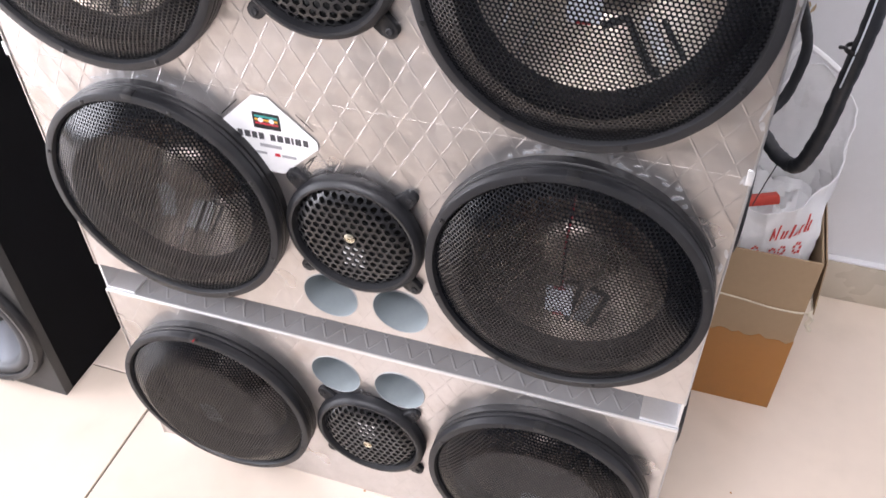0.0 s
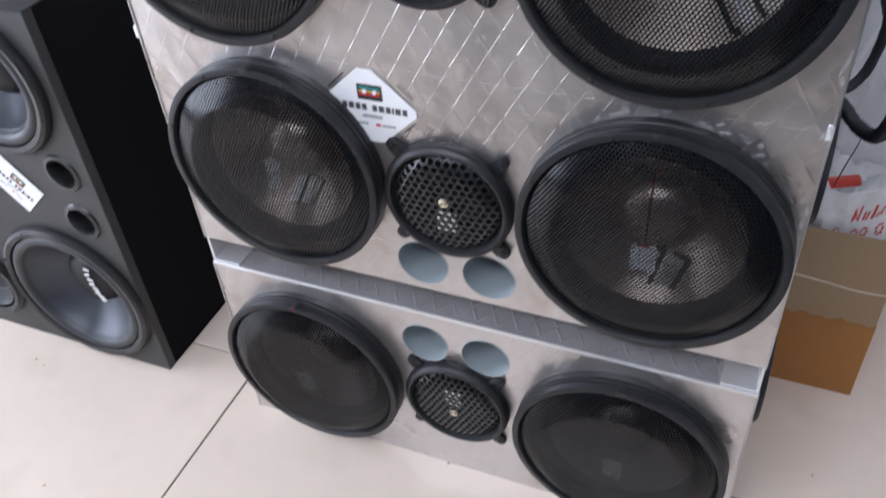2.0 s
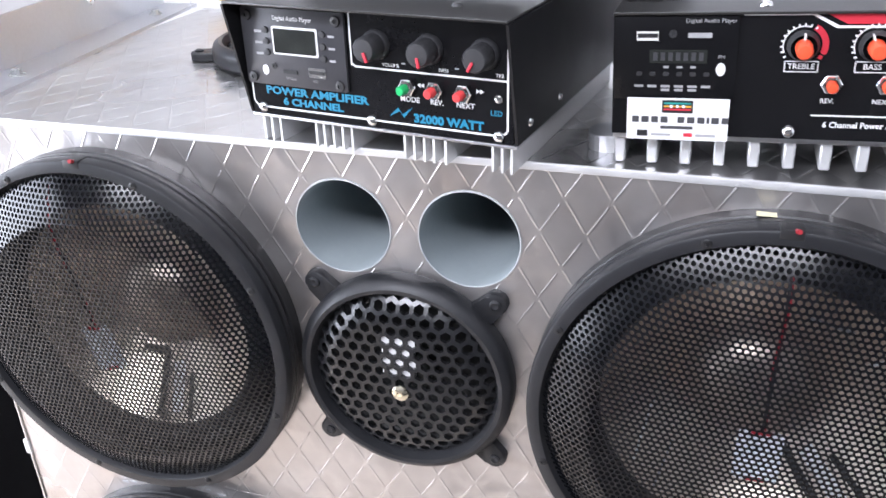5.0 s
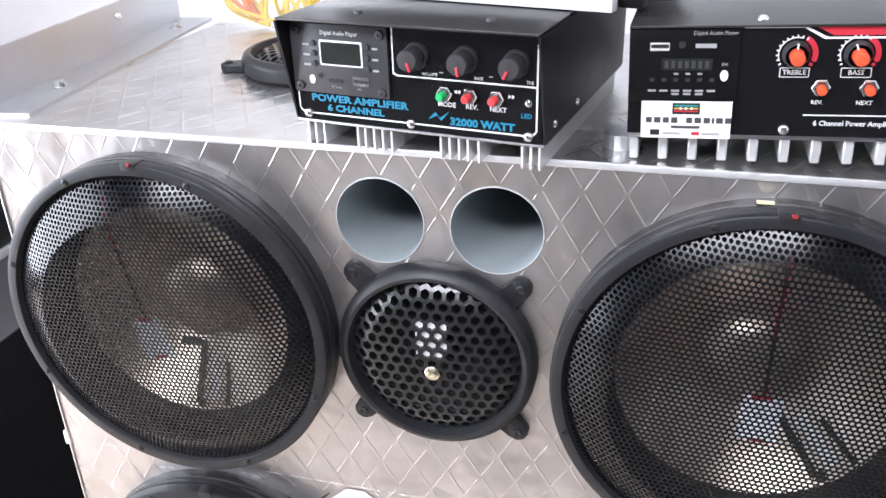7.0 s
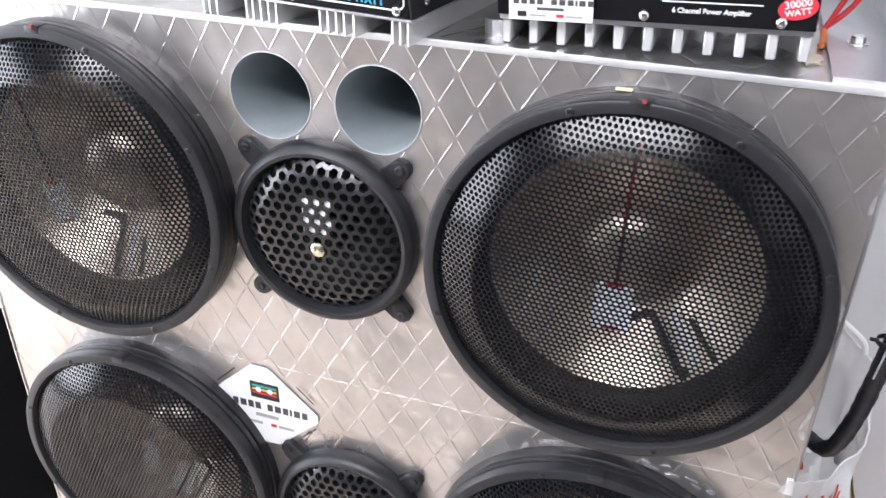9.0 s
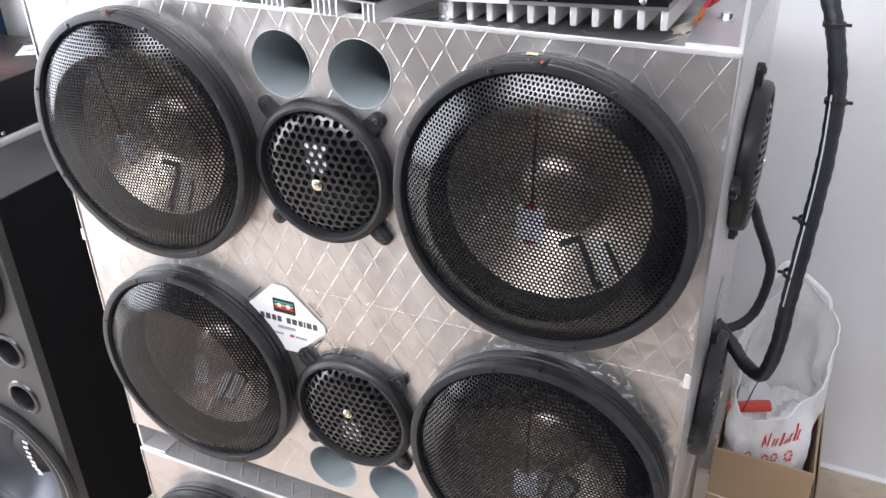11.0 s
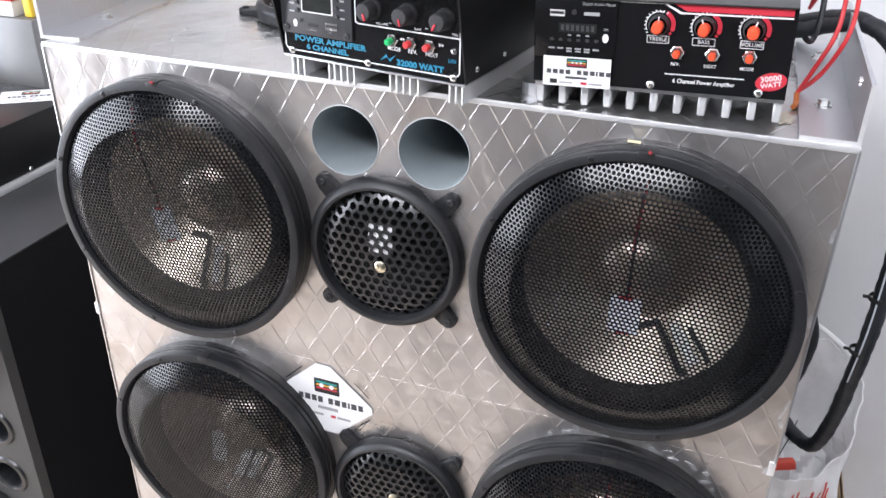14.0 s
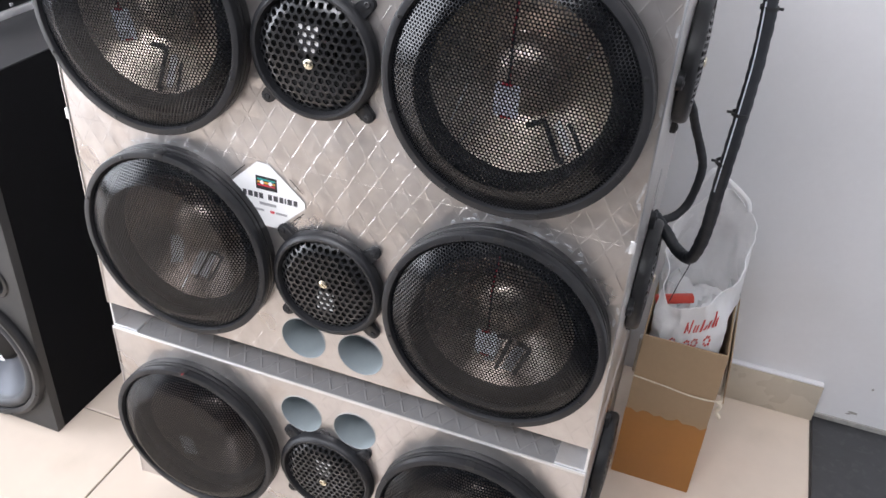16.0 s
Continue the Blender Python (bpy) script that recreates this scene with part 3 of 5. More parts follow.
M_BADGE_WIRE = to_mesh("badge_wire", tube(WIRE_LINE, 0.0012, 6, resample=4), BLACK_INK)
M_BADGE_WIRE_RED = to_mesh("badge_wire", tube([(x + 0.0012 * math.sin(70 * y), y, z + 0.0010 * math.cos(70 * y)) for x, y, z in WIRE_LINE], 0.0008, 6, resample=4), DARK_RED)


# reflections on the glossy top right cone, drawn as white and grey ink
HIGHLIGHT_STREAKS = [cone_mark("pale_streak", -0.0755, -0.0735, -0.058, -0.020, 0.009, WHITE_INK), cone_mark("pale_streak", -0.060, -0.0585, -0.078, -0.052, 0.010, GREY_INK), cone_mark("pale_streak", 0.024, 0.050, 0.056, 0.060, 0.002, GREY_INK), cone_mark("pale_streak", 0.064, 0.067, 0.034, 0.044, 0.006, WHITE_INK)]


def woofer(parent, m, row, turn):
    """A twelve-inch driver under a perforated grille; row picks the cone's print and how lit its colour is."""
    dark = row == "bottom"
    w = put("woofer", M_BASKET, parent, m)
    put("grille_ring", M_RING, w, pose(0, 0, 0, 0, 0, turn), "matt black plastic grille ring")
    put("grille", M_GRILLE, w, pose(0, 0, 0, 0, 0, turn), "black perforated steel grille")
    put("surround", M_SURROUND, w)
    put("cone", {"top": M_CONE_TOP_LIT, "middle": M_CONE, "bottom": M_CONE_BROWN}[row], w)
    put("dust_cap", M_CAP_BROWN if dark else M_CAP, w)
    put("magnet_cup", M_CUP, w)
    lean = 14 if turn > 0 else 0
    bare = turn > 0 and row == "middle"
    for mark in MARKS["middle_left" if bare else row]:
        put(mark.name.split(".")[0], mark, w, pose(0, 0, 0, 0, 0, -34 if turn > 0 and row == "top" else 0))
    badge = None if bare else put("grille_badge", M_BADGE_PLATE[row], w, pose(0, 0, GRILLE_TOP, 0, 0, lean), "pale badge fixed behind the grille's centre")
    if badge and not dark:
        for sy in (-1, 1):
            put("badge_edge", M_BADGE_EDGE, badge, pose(0, sy * 0.0180, 0))
        put("badge_wire", M_BADGE_WIRE, w, pose(0, 0, 0, 0, 0, lean))
        put("badge_wire", M_BADGE_WIRE_RED, w, pose(0, 0, 0, 0, 0, lean), "red wire twisted along it")
    if row == "top" and turn < 0:
        for g in HIGHLIGHT_STREAKS:
            put("pale_streak", g, w)
    for i in range(8):
        a = radians(22.5 + 45 * i + turn)
        put("screw", M_SCREW, w, pose(0.1413 * math.cos(a), 0.1413 * math.sin(a), 0.0308))
    put("ring_clip", M_SLOT, w, pose(0, 0.1442, 0, 0, 0, 0))
    if row == "top" or (row == "bottom" and turn > 0):
        put("red_wire_end", M_WIRE, w, pose(-0.003, 0.1450, 0.0135))
    return w


M_MID_FRAME = to_mesh("mid_frame", lathe([(0.066, -0.002), (0.078, 0.0), (0.0805, 0.003), (0.0805, 0.012), (0.0785, 0.0165), (0.074, 0.019), (0.071, 0.0185), (0.0695, 0.014), (0.066, 0.006), (0.066, -0.002)], 72), RING)


def ear_mesh():
    """A screw ear: a rounded tongue that tapers up to the frame, with a sunk screw."""
    pts = [(-0.012, 0.060), (-0.0085, 0.092)] + [(0.0085 * math.cos(a), 0.094 + 0.0075 * math.sin(a)) for a in [math.pi - math.pi * i / 6 for i in range(7)]] + [(0.0085, 0.092), (0.012, 0.060)]
    bm = plate(list(reversed(pts)), 0.0, 0.0075, 0.002)
    lathe([(0.0042, 0.0074), (0.0042, 0.0084), (0.0026, 0.0092), (0.001, 0.0086), (0.0, 0.0086)], 10, bm, Matrix.Translation((0, 0.0935, 0)))
    return to_mesh("screw_ear", bm, RING)


M_EAR = ear_mesh()
M_HEX = perforated("hex_grille", 0.0715, 0.0098, 0.0039, hex_height, HEX_GRILLE, 0.003)
M_MID_CONE = to_mesh("cone", lathe([(0.066, 0.004), (0.060, 0.006), (0.054, 0.001), (0.030, -0.018), (0.022, -0.020), (0.0, -0.021)], 48), CONE_BLACK)
M_TWEETER = to_mesh("tweeter_dome", lathe([(0.020, -0.012), (0.019, 0.002)] + [(0.0175 * math.cos(a), 0.002 + 0.0075 * math.sin(a)) for a in [math.pi / 2 * i / 6 for i in range(6)]] + [(0.0, 0.0095)], 32), SCREEN)
M_MID_SCREW = to_mesh("centre_screw", lathe([(0.0062, 0.0), (0.0062, 0.0015), (0.0045, 0.0026), (0.0022, 0.0028), (0.002, 0.0014), (0.0, 0.0014)], 20), BRASS)


M_BADGE = data_mesh("badge", [(-0.0135, 0.005, 0.0186), (0.0115, 0.005, 0.0186), (0.0115, 0.036, 0.0186), (-0.0135, 0.036, 0.0186)], [(0, 1, 2, 3)], WHITE_INK)


def mid_driver(parent, m, turned=0):
    """A six-inch coaxial driver behind a honeycomb grille, held by four ears."""
    d = put("mid_driver", M_MID_FRAME, parent, m @ pose(0, 0, 0, 0, 0, turned))
    put("hex_grille", M_HEX, d, None, "black moulded honeycomb grille")
    put("cone", M_MID_CONE, d)
    put("tweeter_dome", M_TWEETER, d)
    put("badge", M_BADGE, d, None, "white badge behind the grille")
    put("centre_screw", M_MID_SCREW, d, pose(0, -0.008, 0.0215), "brass-coloured centre screw")
    for a in (45, 135, 225, 315):
        put("screw_ear", M_EAR, d, pose(0, 0, 0, 0, 0, a))
    return d


M_PORT = to_mesh("port_pipe", lathe([(0.0345, -0.16), (0.0345, 0.0008), (0.0354, 0.0008), (0.0356, -0.005), (0.0356, -0.16)], 56), PIPE)
M_PORT_LIP = to_mesh("port_lip", lathe([(0.0344, 0.0005), (0.0346, 0.0011), (0.0352, 0.0011), (0.0356, 0.0)], 56), PIPE_LIP)


def port(parent, m):
    p = put("bass_port", M_PORT, parent, m, "grey plastic pipe let into the panel")
    put("port_lip", M_PORT_LIP, p)
    return p


def facing(x, y, z):
    """A pose on the front panel: +z points out of it."""
    return pose(x, y, z, 90, 0, 0)


# ---- the embossed aluminium loudspeaker: a tall box on a low one ----
HALF, TOP, SEAM, SILL, LOW_TOP, DEEP = 0.390, 1.038, 0.711, 0.3885, 0.340, 0.405
ROWS_OF = {
    "top": dict(z=0.877, left=-0.2355, right=0.2355, mid=(-0.004, 0.872), ports=((-0.0475, 0.981), (0.0425, 0.981))),
    "middle": dict(z=0.556, left=-0.224, right=0.241, mid=(0.006, 0.551), ports=((-0.040, 0.434), (0.050, 0.434))),
    "bottom": dict(z=0.170, left=-0.241, right=0.234, mid=(-0.005, 0.174), ports=((-0.0505, 0.279), (0.0405, 0.279))),
}


def cabinet(rows, z0, z1, label):
    """A box of board clad in lozenge-embossed sheet, its front cut for the drivers of the given rows."""
    cab = base("speaker_cabinet", pose(0, 0, z0), label, "loudspeaker")
    holes, rings = [], []
    # the low box's top sheet carries the gap's half-light in its colour
    top_mat = ALU_TOP if z0 > 0.1 else ALU_GAP
    for row in rows:
        p = ROWS_OF[row]
        holes += [(p["left"], p["z"] - z0, 0.128), (p["right"], p["z"] - z0, 0.128), (p["mid"][0], p["mid"][1] - z0, 0.067)]
        holes += [(x, z - z0, 0.0356) for x, z in p["ports"]]
        rings += [(p["left"], p["z"] - z0, 0.129), (p["right"], p["z"] - z0, 0.129), (p["mid"][0], p["mid"][1] - z0, 0.0685)]
        rings += [(x, z - z0, 0.0364) for x, z in p["ports"]]
    h = z1 - z0
    part("front_panel", holed_panel(-HALF, HALF, 0.0, h, holes, 0.0, 0.018), ALU, cab, "lozenge-embossed aluminium front", smooth=False)
    v, f = embossing(-HALF, HALF, 0.0, h, rings, 0.0)
    put("embossing", data_mesh("embossing", v, f, ALU), cab)["kind"] = "stuff"
    for s in (-1, 1):
        part("side_panel", box(min(s * HALF, s * (HALF - 0.018)), max(s * HALF, s * (HALF - 0.018)), 0.0185, DEEP, 0.0, h), ALU, cab, smooth=False)
    part("back_panel", box(-HALF + 0.018, HALF - 0.018, DEEP - 0.018, DEEP, 0.0, h), ALU, cab, smooth=False)
    # unseen underside given a pale plywood colour to bounce light into the gap
    part("bottom_board", box(-HALF + 0.018, HALF - 0.018, 0.0185, DEEP - 0.018, 0.0, 0.0065), PLY, cab, smooth=False)
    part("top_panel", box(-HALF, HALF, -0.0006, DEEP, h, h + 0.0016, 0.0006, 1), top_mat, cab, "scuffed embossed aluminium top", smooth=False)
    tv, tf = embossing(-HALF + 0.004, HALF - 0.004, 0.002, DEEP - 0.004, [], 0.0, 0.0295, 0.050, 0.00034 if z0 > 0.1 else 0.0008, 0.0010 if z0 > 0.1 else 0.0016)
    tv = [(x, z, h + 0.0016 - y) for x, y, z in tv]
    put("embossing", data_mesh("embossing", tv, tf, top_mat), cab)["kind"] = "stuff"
    part("folded_front_edge", box(-HALF, HALF, -0.0022, 0.0004, h - 0.003, h + 0.0022, 0.0008), BRIGHT, cab, "bright folded sheet edge")
    for s in (-1, 1):
        part("corner_fold", box(s * HALF - 0.0012, s * HALF + 0.0012, -0.0016, 0.006, 0.0, h, 0.0006), ALU_ANGLE if s > 0 else ALU, cab, "folded sheet edge")
    for row in rows:
        p = ROWS_OF[row]
        for k, x in enumerate((p["left"], p["right"])):
            woofer(cab, facing(x, 0, p["z"] - z0), row, (3, -4)[k])
        mid_driver(cab, facing(p["mid"][0], 0, p["mid"][1] - z0), 180 if row == "middle" else 0)
        for x, z in p["ports"]:
            port(cab, facing(x, 0, z - z0))
        mid_driver(cab, pose(HALF, 0.2, p["mid"][1] - z0, 90, 0, 90), 45)
    for s in (-1, 1):
        long = DEEP - 0.006 if s < 0 or z0 < 0.1 else 0.30
        rail = plate([(0, 0), (0.045, 0), (0.045, 0.0035), (0.0035, 0.0035), (0.0035, 0.0485), (0, 0.0485)], 0.0, long, 0.0)
        m = Matrix(((-s, 0, 0, s * HALF), (0, 0, 1, 0.003), (0, 1, 0, h + 0.0016), (0, 0, 0, 1)))
        if s < 0 and z0 > 0.1:
            pin = Vector((-HALF, 0.012, 0))
            m = Matrix.Translation(pin + Vector((-0.012, 0.008, 0))) @ Matrix.Rotation(radians(7.0), 4, "Z") @ Matrix.Translation(-pin) @ m
        turn_rail = m @ Matrix(((-s, 0, 0, s * HALF), (0, 0, 1, 0.003), (0, 1, 0, h + 0.0016), (0, 0, 0, 1))).inverted()
        bmesh.ops.transform(rail, matrix=m, verts=list(rail.verts))
        bmesh.ops.recalc_face_normals(rail, faces=list(rail.faces))
        # lower rails coloured brighter and less metallic against the gap's dark reflection
        r = part("angle_rail", rail, ALU_ANGLE if z0 > 0.1 else CASE_SILVER, cab, "aluminium angle rail bolted to the top edge", smooth=False)
        part("sawn_end", plate([(0, 0), (0.045, 0), (0.045, 0.0035), (0.0035, 0.0035), (0.0035, 0.0485), (0, 0.0485)], -0.0012, 0.0, 0.0, m=m), BRIGHT, r, "bright sawn end", smooth=False)
        for y in (0.085, long - 0.06):
            b = lathe([(0.0072, 0.0), (0.0072, 0.0008), (0.005, 0.0008)], 16)
            lathe([(0.0050, 0.0008), (0.0050, 0.0048), (0.0044, 0.0054), (0.0, 0.0054)], 6, b)
            put("bolt", to_mesh("bolt", b, STEEL, False), r, turn_rail @ pose(s * (HALF - 0.025), y, h + 0.0051))
        part("rail_screw", lathe([(0.0045, 0.0), (0.004, 0.002), (0.0, 0.0028)], 12), CHROME, r, "", turn_rail @ pose(s * (HALF - 0.0036), 0.25 if s < 0 else 0.06, h + 0.036, 0, -s * 90, 0))
    return cab


upper = cabinet(("top", "middle"), SILL, TOP, "tall embossed aluminium loudspeaker box stacked on a low one")
lower = cabinet(("bottom",), 0.0, LOW_TOP, "low loudspeaker box clad in embossed aluminium on the tiled floor")
part("sheet_seam", box(-HALF, HALF, -0.0002, 0.0003, SEAM - SILL - 0.0008, SEAM - SILL + 0.0008), ALU, upper, "lapped joint between two aluminium sheets")
for s in (-1, 1):
    part("dented_corner", box(s * HALF - 0.005, s * HALF + 0.0013, -0.0019, 0.002, SEAM - SILL - 0.006, SEAM - SILL + 0.010, 0.0008), BRIGHT, upper, "dented bright sheet corner")
part("yellow_tape_tab", box(0.216, 0.227, -0.014, -0.0085, 1.0238 - SILL, 1.0243 - SILL), material("masking_tape", (0.75, 0.68, 0.45), 0.6), upper, "scrap of pale masking tape")

rng = random.Random(21)


def blot(parent, name, mat, x, z, w, h, label="", y=-0.0007):
    """A thin ragged patch on an upright face."""
    pts = [(w / 2 * (0.75 + 0.45 * rng.random()) * math.cos(a), h / 2 * (0.6 + 0.6 * rng.random()) * math.sin(a)) for a in [2 * math.pi * i / 11 for i in range(11)]]
    return part(name, plate(pts, 0.0, 0.0004), mat, parent, label, pose(x, y, z, 90, rng.uniform(-20, 20), 0), smooth=False)


for k in range(26):
    a = radians(rng.uniform(48, 118))
    r = 0.1495 + 0.012 * rng.random() ** 2
    blot(upper, "scuff", SCUFF, 0.241 + r * math.cos(a), 0.556 + r * math.sin(a) - SILL, rng.uniform(0.002, 0.012), rng.uniform(0.0015, 0.005), "whitish scuffed metal above the ring")
for k in range(9):
    a = radians(rng.uniform(75, 125))
    r = 0.150 + 0.004 * rng.random()
    blot(upper, "scuff", SCUFF, -0.224 + r * math.cos(a), 0.556 + r * math.sin(a) - SILL, rng.uniform(0.004, 0.014), rng.uniform(0.001, 0.003), "whitish scuffed metal above the ring")
for k in range(16):
    blot(upper, "scuff", SCUFF, HALF - 0.003 - 0.010 * rng.random() ** 2, rng.uniform(0.03, 0.64), rng.uniform(0.0015, 0.005), rng.uniform(0.004, 0.022), "whitish scuffed metal along the corner")


# ---- stickers ----
def on(parent, name, me, x, y, z, label="", turn=0):
    return put(name, me, parent, pose(x, y, z, 0, 0, turn), label)


def slab(w, h, t=0.0004, r=0.0):
    return plate(rounded(w, h, r) if r else [(-w / 2, -h / 2), (w / 2, -h / 2), (w / 2, h / 2), (-w / 2, h / 2)], 0.0, t)


def strip(name, parent, x, y, w, h, mat, z=0.0, t=0.0004, r=0.0, turn=0, label=""):
    return part(name, slab(w, h, t, r), mat, parent, label, pose(x, y, z, 0, 0, turn), smooth=False)


def shop_sticker(m, outline, size, label, mark_y):
    """A white label with a cassette picture and bars for its lettering."""
    st = base("shop_sticker", m, label, "sticker")
    part("backing", plate([(x * size, y * size) for x, y in outline], 0.0, 0.0005), STICKER, st, smooth=False)
    s = size
    strip("cassette", st, 0, mark_y * s, 0.30 * s, 0.19 * s, BLACK_INK, 0.0006, 0.0002, 0.012 * s)
    for k, mat in enumerate((GREEN_INK, YELLOW_INK, RED_INK)):
        strip("cassette_stripe", st, 0, (mark_y + 0.050 - 0.040 * k) * s, 0.25 * s, 0.022 * s, mat, 0.0009, 0.0002)
    for dx in (-0.06, 0.06):
        part("cassette_reel", lathe([(0.028 * s, 0), (0.028 * s, 0.0002), (0, 0.0002)], 14), WHITE_INK, st, "", pose(dx * s, (mark_y + 0.01) * s, 0.0012))
    x = -0.36
    for w in (0.07, 0.08, 0.07, 0.07, 0.0, 0.07, 0.08, 0.07, 0.03, 0.08, 0.07):
        if w:
            strip("lettering_bar", st, (x + w / 2) * s, (mark_y - 0.19) * s, w * 0.80 * s, 0.078 * s, DARK_INK, 0.0006, 0.0002)
        x += w + 0.006 if w else 0.05
    strip("lettering_bar", st, 0.0, (mark_y - 0.30) * s, 0.24 * s, 0.04 * s, GREY_INK, 0.0006, 0.0002)
    strip("small_print_bar", st, -0.15 * s, (mark_y - 0.40) * s, 0.18 * s, 0.03 * s, GREY_INK, 0.0006, 0.0002)
    strip("small_print_bar", st, 0.06 * s, (mark_y - 0.40) * s, 0.06 * s, 0.035 * s, RED_INK, 0.0006, 0.0002)
    strip("small_print_bar", st, 0.19 * s, (mark_y - 0.40) * s, 0.16 * s, 0.03 * s, GREY_INK, 0.0006, 0.0002)
    return st


OCTAGON = [(-0.56, 0.05), (-0.12, 0.45), (0.05, 0.45), (0.53, 0.02), (0.53, -0.06), (0.10, -0.46), (-0.10, -0.46), (-0.56, -0.06)]
cab_sticker = shop_sticker(pose(-0.083, -0.0013, 0.662, 90), OCTAGON, 0.104, "white lozenge shop label stuck on the embossed aluminium front", 0.17)
strip("border_line", cab_sticker, -0.041, 0.028, 0.030, 0.0012, BLACK_INK, 0.0006, 0.0002, 0, 44)
strip("border_line", cab_sticker, 0.045, -0.022, 0.022, 0.0012, BLACK_INK, 0.0006, 0.0002, 0, 44)
strip("border_line", cab_sticker, 0.044, 0.024, 0.024, 0.0012, BLACK_INK, 0.0006, 0.0002, 0, -44)


# ---- amplifiers on the cabinet's top ----
def chrome_screw(parent, x, y, z, r=0.0036):
    s = lathe([(r, 0.0), (r * 0.96, 0.0010), (r * 0.75, 0.0020), (r * 0.4, 0.0026), (0, 0.0028)], 16)
    return part("screw", s, CHROME, parent, "chrome screw", pose(x, y, z))


def push_switch(parent, x, y, z, mat, label):
    nut = part("push_switch", lathe([(0.0056, 0.0), (0.0056, 0.0035), (0.0050, 0.004), (0.0036, 0.004), (0.0036, 0.006)], 6), CHROME, parent, label, pose(x, y, z), smooth=False)
    part("cap", lathe([(0.0029, 0.004), (0.0029, 0.0110), (0.0023, 0.0120), (0.0, 0.0122)], 16), mat, nut)
    return nut


def words(parent, text, x, y, z, size, mat, bold=0.0, squeeze=1.0, align="CENTER"):
    return put("lettering", lettering(text, size, mat, align, bold, squeeze), parent, pose(x, y, z))


TZ = TOP + 0.0018


def amplifier_one():
    """The visor-fronted amplifier on a sheet heat sink; local y runs back, the face stands at y = 0."""
    W, H, D, HF = 0.188, 0.0755, 0.225, 0.0655
    amp = base("power_amplifier", pose(-0.0135, -0.0125, TZ, 0, 0, -8.5), "black six-channel power amplifier with three knobs on a finned base", "amplifier")
    z0 = 0.0185
    part("base_plate", box(-W / 2, W / 2, 0.0, D, z0 - 0.002, z0, 0.0005), ALU_ANGLE, amp, "aluminium heat sink plate")
    for xs in ((-0.087, -0.081, -0.074), (-0.046, -0.040, -0.033, -0.026, -0.019), (0.019, 0.0255, 0.0325, 0.039, 0.047), (0.078, 0.084, 0.090)):
        for x in xs:
            part("fin", box(x - 0.0008, x + 0.0008, 0.002, D - 0.01, 0.0, z0 - 0.0022), BRIGHT, amp, smooth=False)
    # body with its lid drawn forward over the face
    part("body", box(-W / 2 + 0.002, W / 2 - 0.002, 0.001, D, z0 + 0.0003, z0 + H - 0.002, 0.001), AMP_BLACK, amp)
    V = 0.017
    lid = box(-W / 2, W / 2, -V, D + 0.001, z0 + H - 0.0018, z0 + H, 0.0008)
    part("lid", lid, AMP_TOP, amp, "dark grey lid drawn forward as a visor")
    for s in (-1, 1):
        prof = [(D, z0 + 0.0005), (0.0, z0 + 0.0005), (-V, z0 + H - 0.0022), (D, z0 + H - 0.0022)]
        cheek = plate(prof, 0.0, 0.0016)
        bmesh.ops.transform(cheek, matrix=Matrix(((0, 0, 1, s * W / 2 - 0.0008), (1, 0, 0, 0), (0, 1, 0, 0), (0, 0, 0, 1))), verts=list(cheek.verts))
        bmesh.ops.recalc_face_normals(cheek, faces=list(cheek.faces))
        c = part("cheek", cheek, AMP_BLACK, amp, smooth=False)
        for y in (0.02, 0.075):
            part("side_screw", lathe([(0.0028, 0), (0.0022, 0.0012), (0, 0.0014)], 12), CHROME, c, "", pose(s * (W / 2 + 0.0008), y, z0 + 0.009, 0, s * 90, 0))
    for x in (-0.045, 0.052):
        part("lid_screw", lathe([(0.0034, 0), (0.0028, 0.0018), (0, 0.0022)], 12), KNOB, amp, "", pose(x, 0.012, z0 + H))
    face = put("face_panel", to_mesh("face_panel", plate([(-W / 2 + 0.002, 0.001 - HF / 2), (W / 2 - 0.002, 0.001 - HF / 2), (W / 2 - 0.002, H - HF / 2 - 0.002), (-W / 2 + 0.002, H - HF / 2 - 0.002)], 0.0, 0.0012), PANEL, False), amp, pose(0, 0.0008, z0 + HF / 2, 90), "glossy black front panel")
    o, b = 0.0014, -HF / 2
    # white outline with rounded lower corners
    for x in (-0.0905, 0.0885):
        strip("outline", face, x, 0.0045, 0.0011, 0.057, WHITE_INK, o, 0.0002)
    strip("outline", face, -0.001, b + 0.0055, 0.172, 0.0011, WHITE_INK, o, 0.0002)
    for x, t in ((-0.0885, -45), (0.0865, 45)):
        strip("outline", face, x, b + 0.0068, 0.0044, 0.0011, WHITE_INK, o, 0.0002, 0, t)
    strip("outline", face, -0.0135, 0.0220, 0.0011, 0.032, WHITE_INK, o, 0.0002)
    strip("outline", face, 0.0390, 0.0055, 0.099, 0.0011, WHITE_INK, o, 0.0002)
    strip("outline", face, -0.0118, 0.0062, 0.004, 0.0011, WHITE_INK, o, 0.0002, 0, -35)
    # player module
    mod = part("player_module", plate(rounded(0.0755, 0.0485, 0.0015), 0.0, 0.0022, 0.0004), MODULE, face, "charcoal audio player plate with a small dead display", pose(-0.0540, 0.0130, o))
    return amp, face, mod, o, b


amp_one, face_one, mod_one, o1, b1 = amplifier_one()


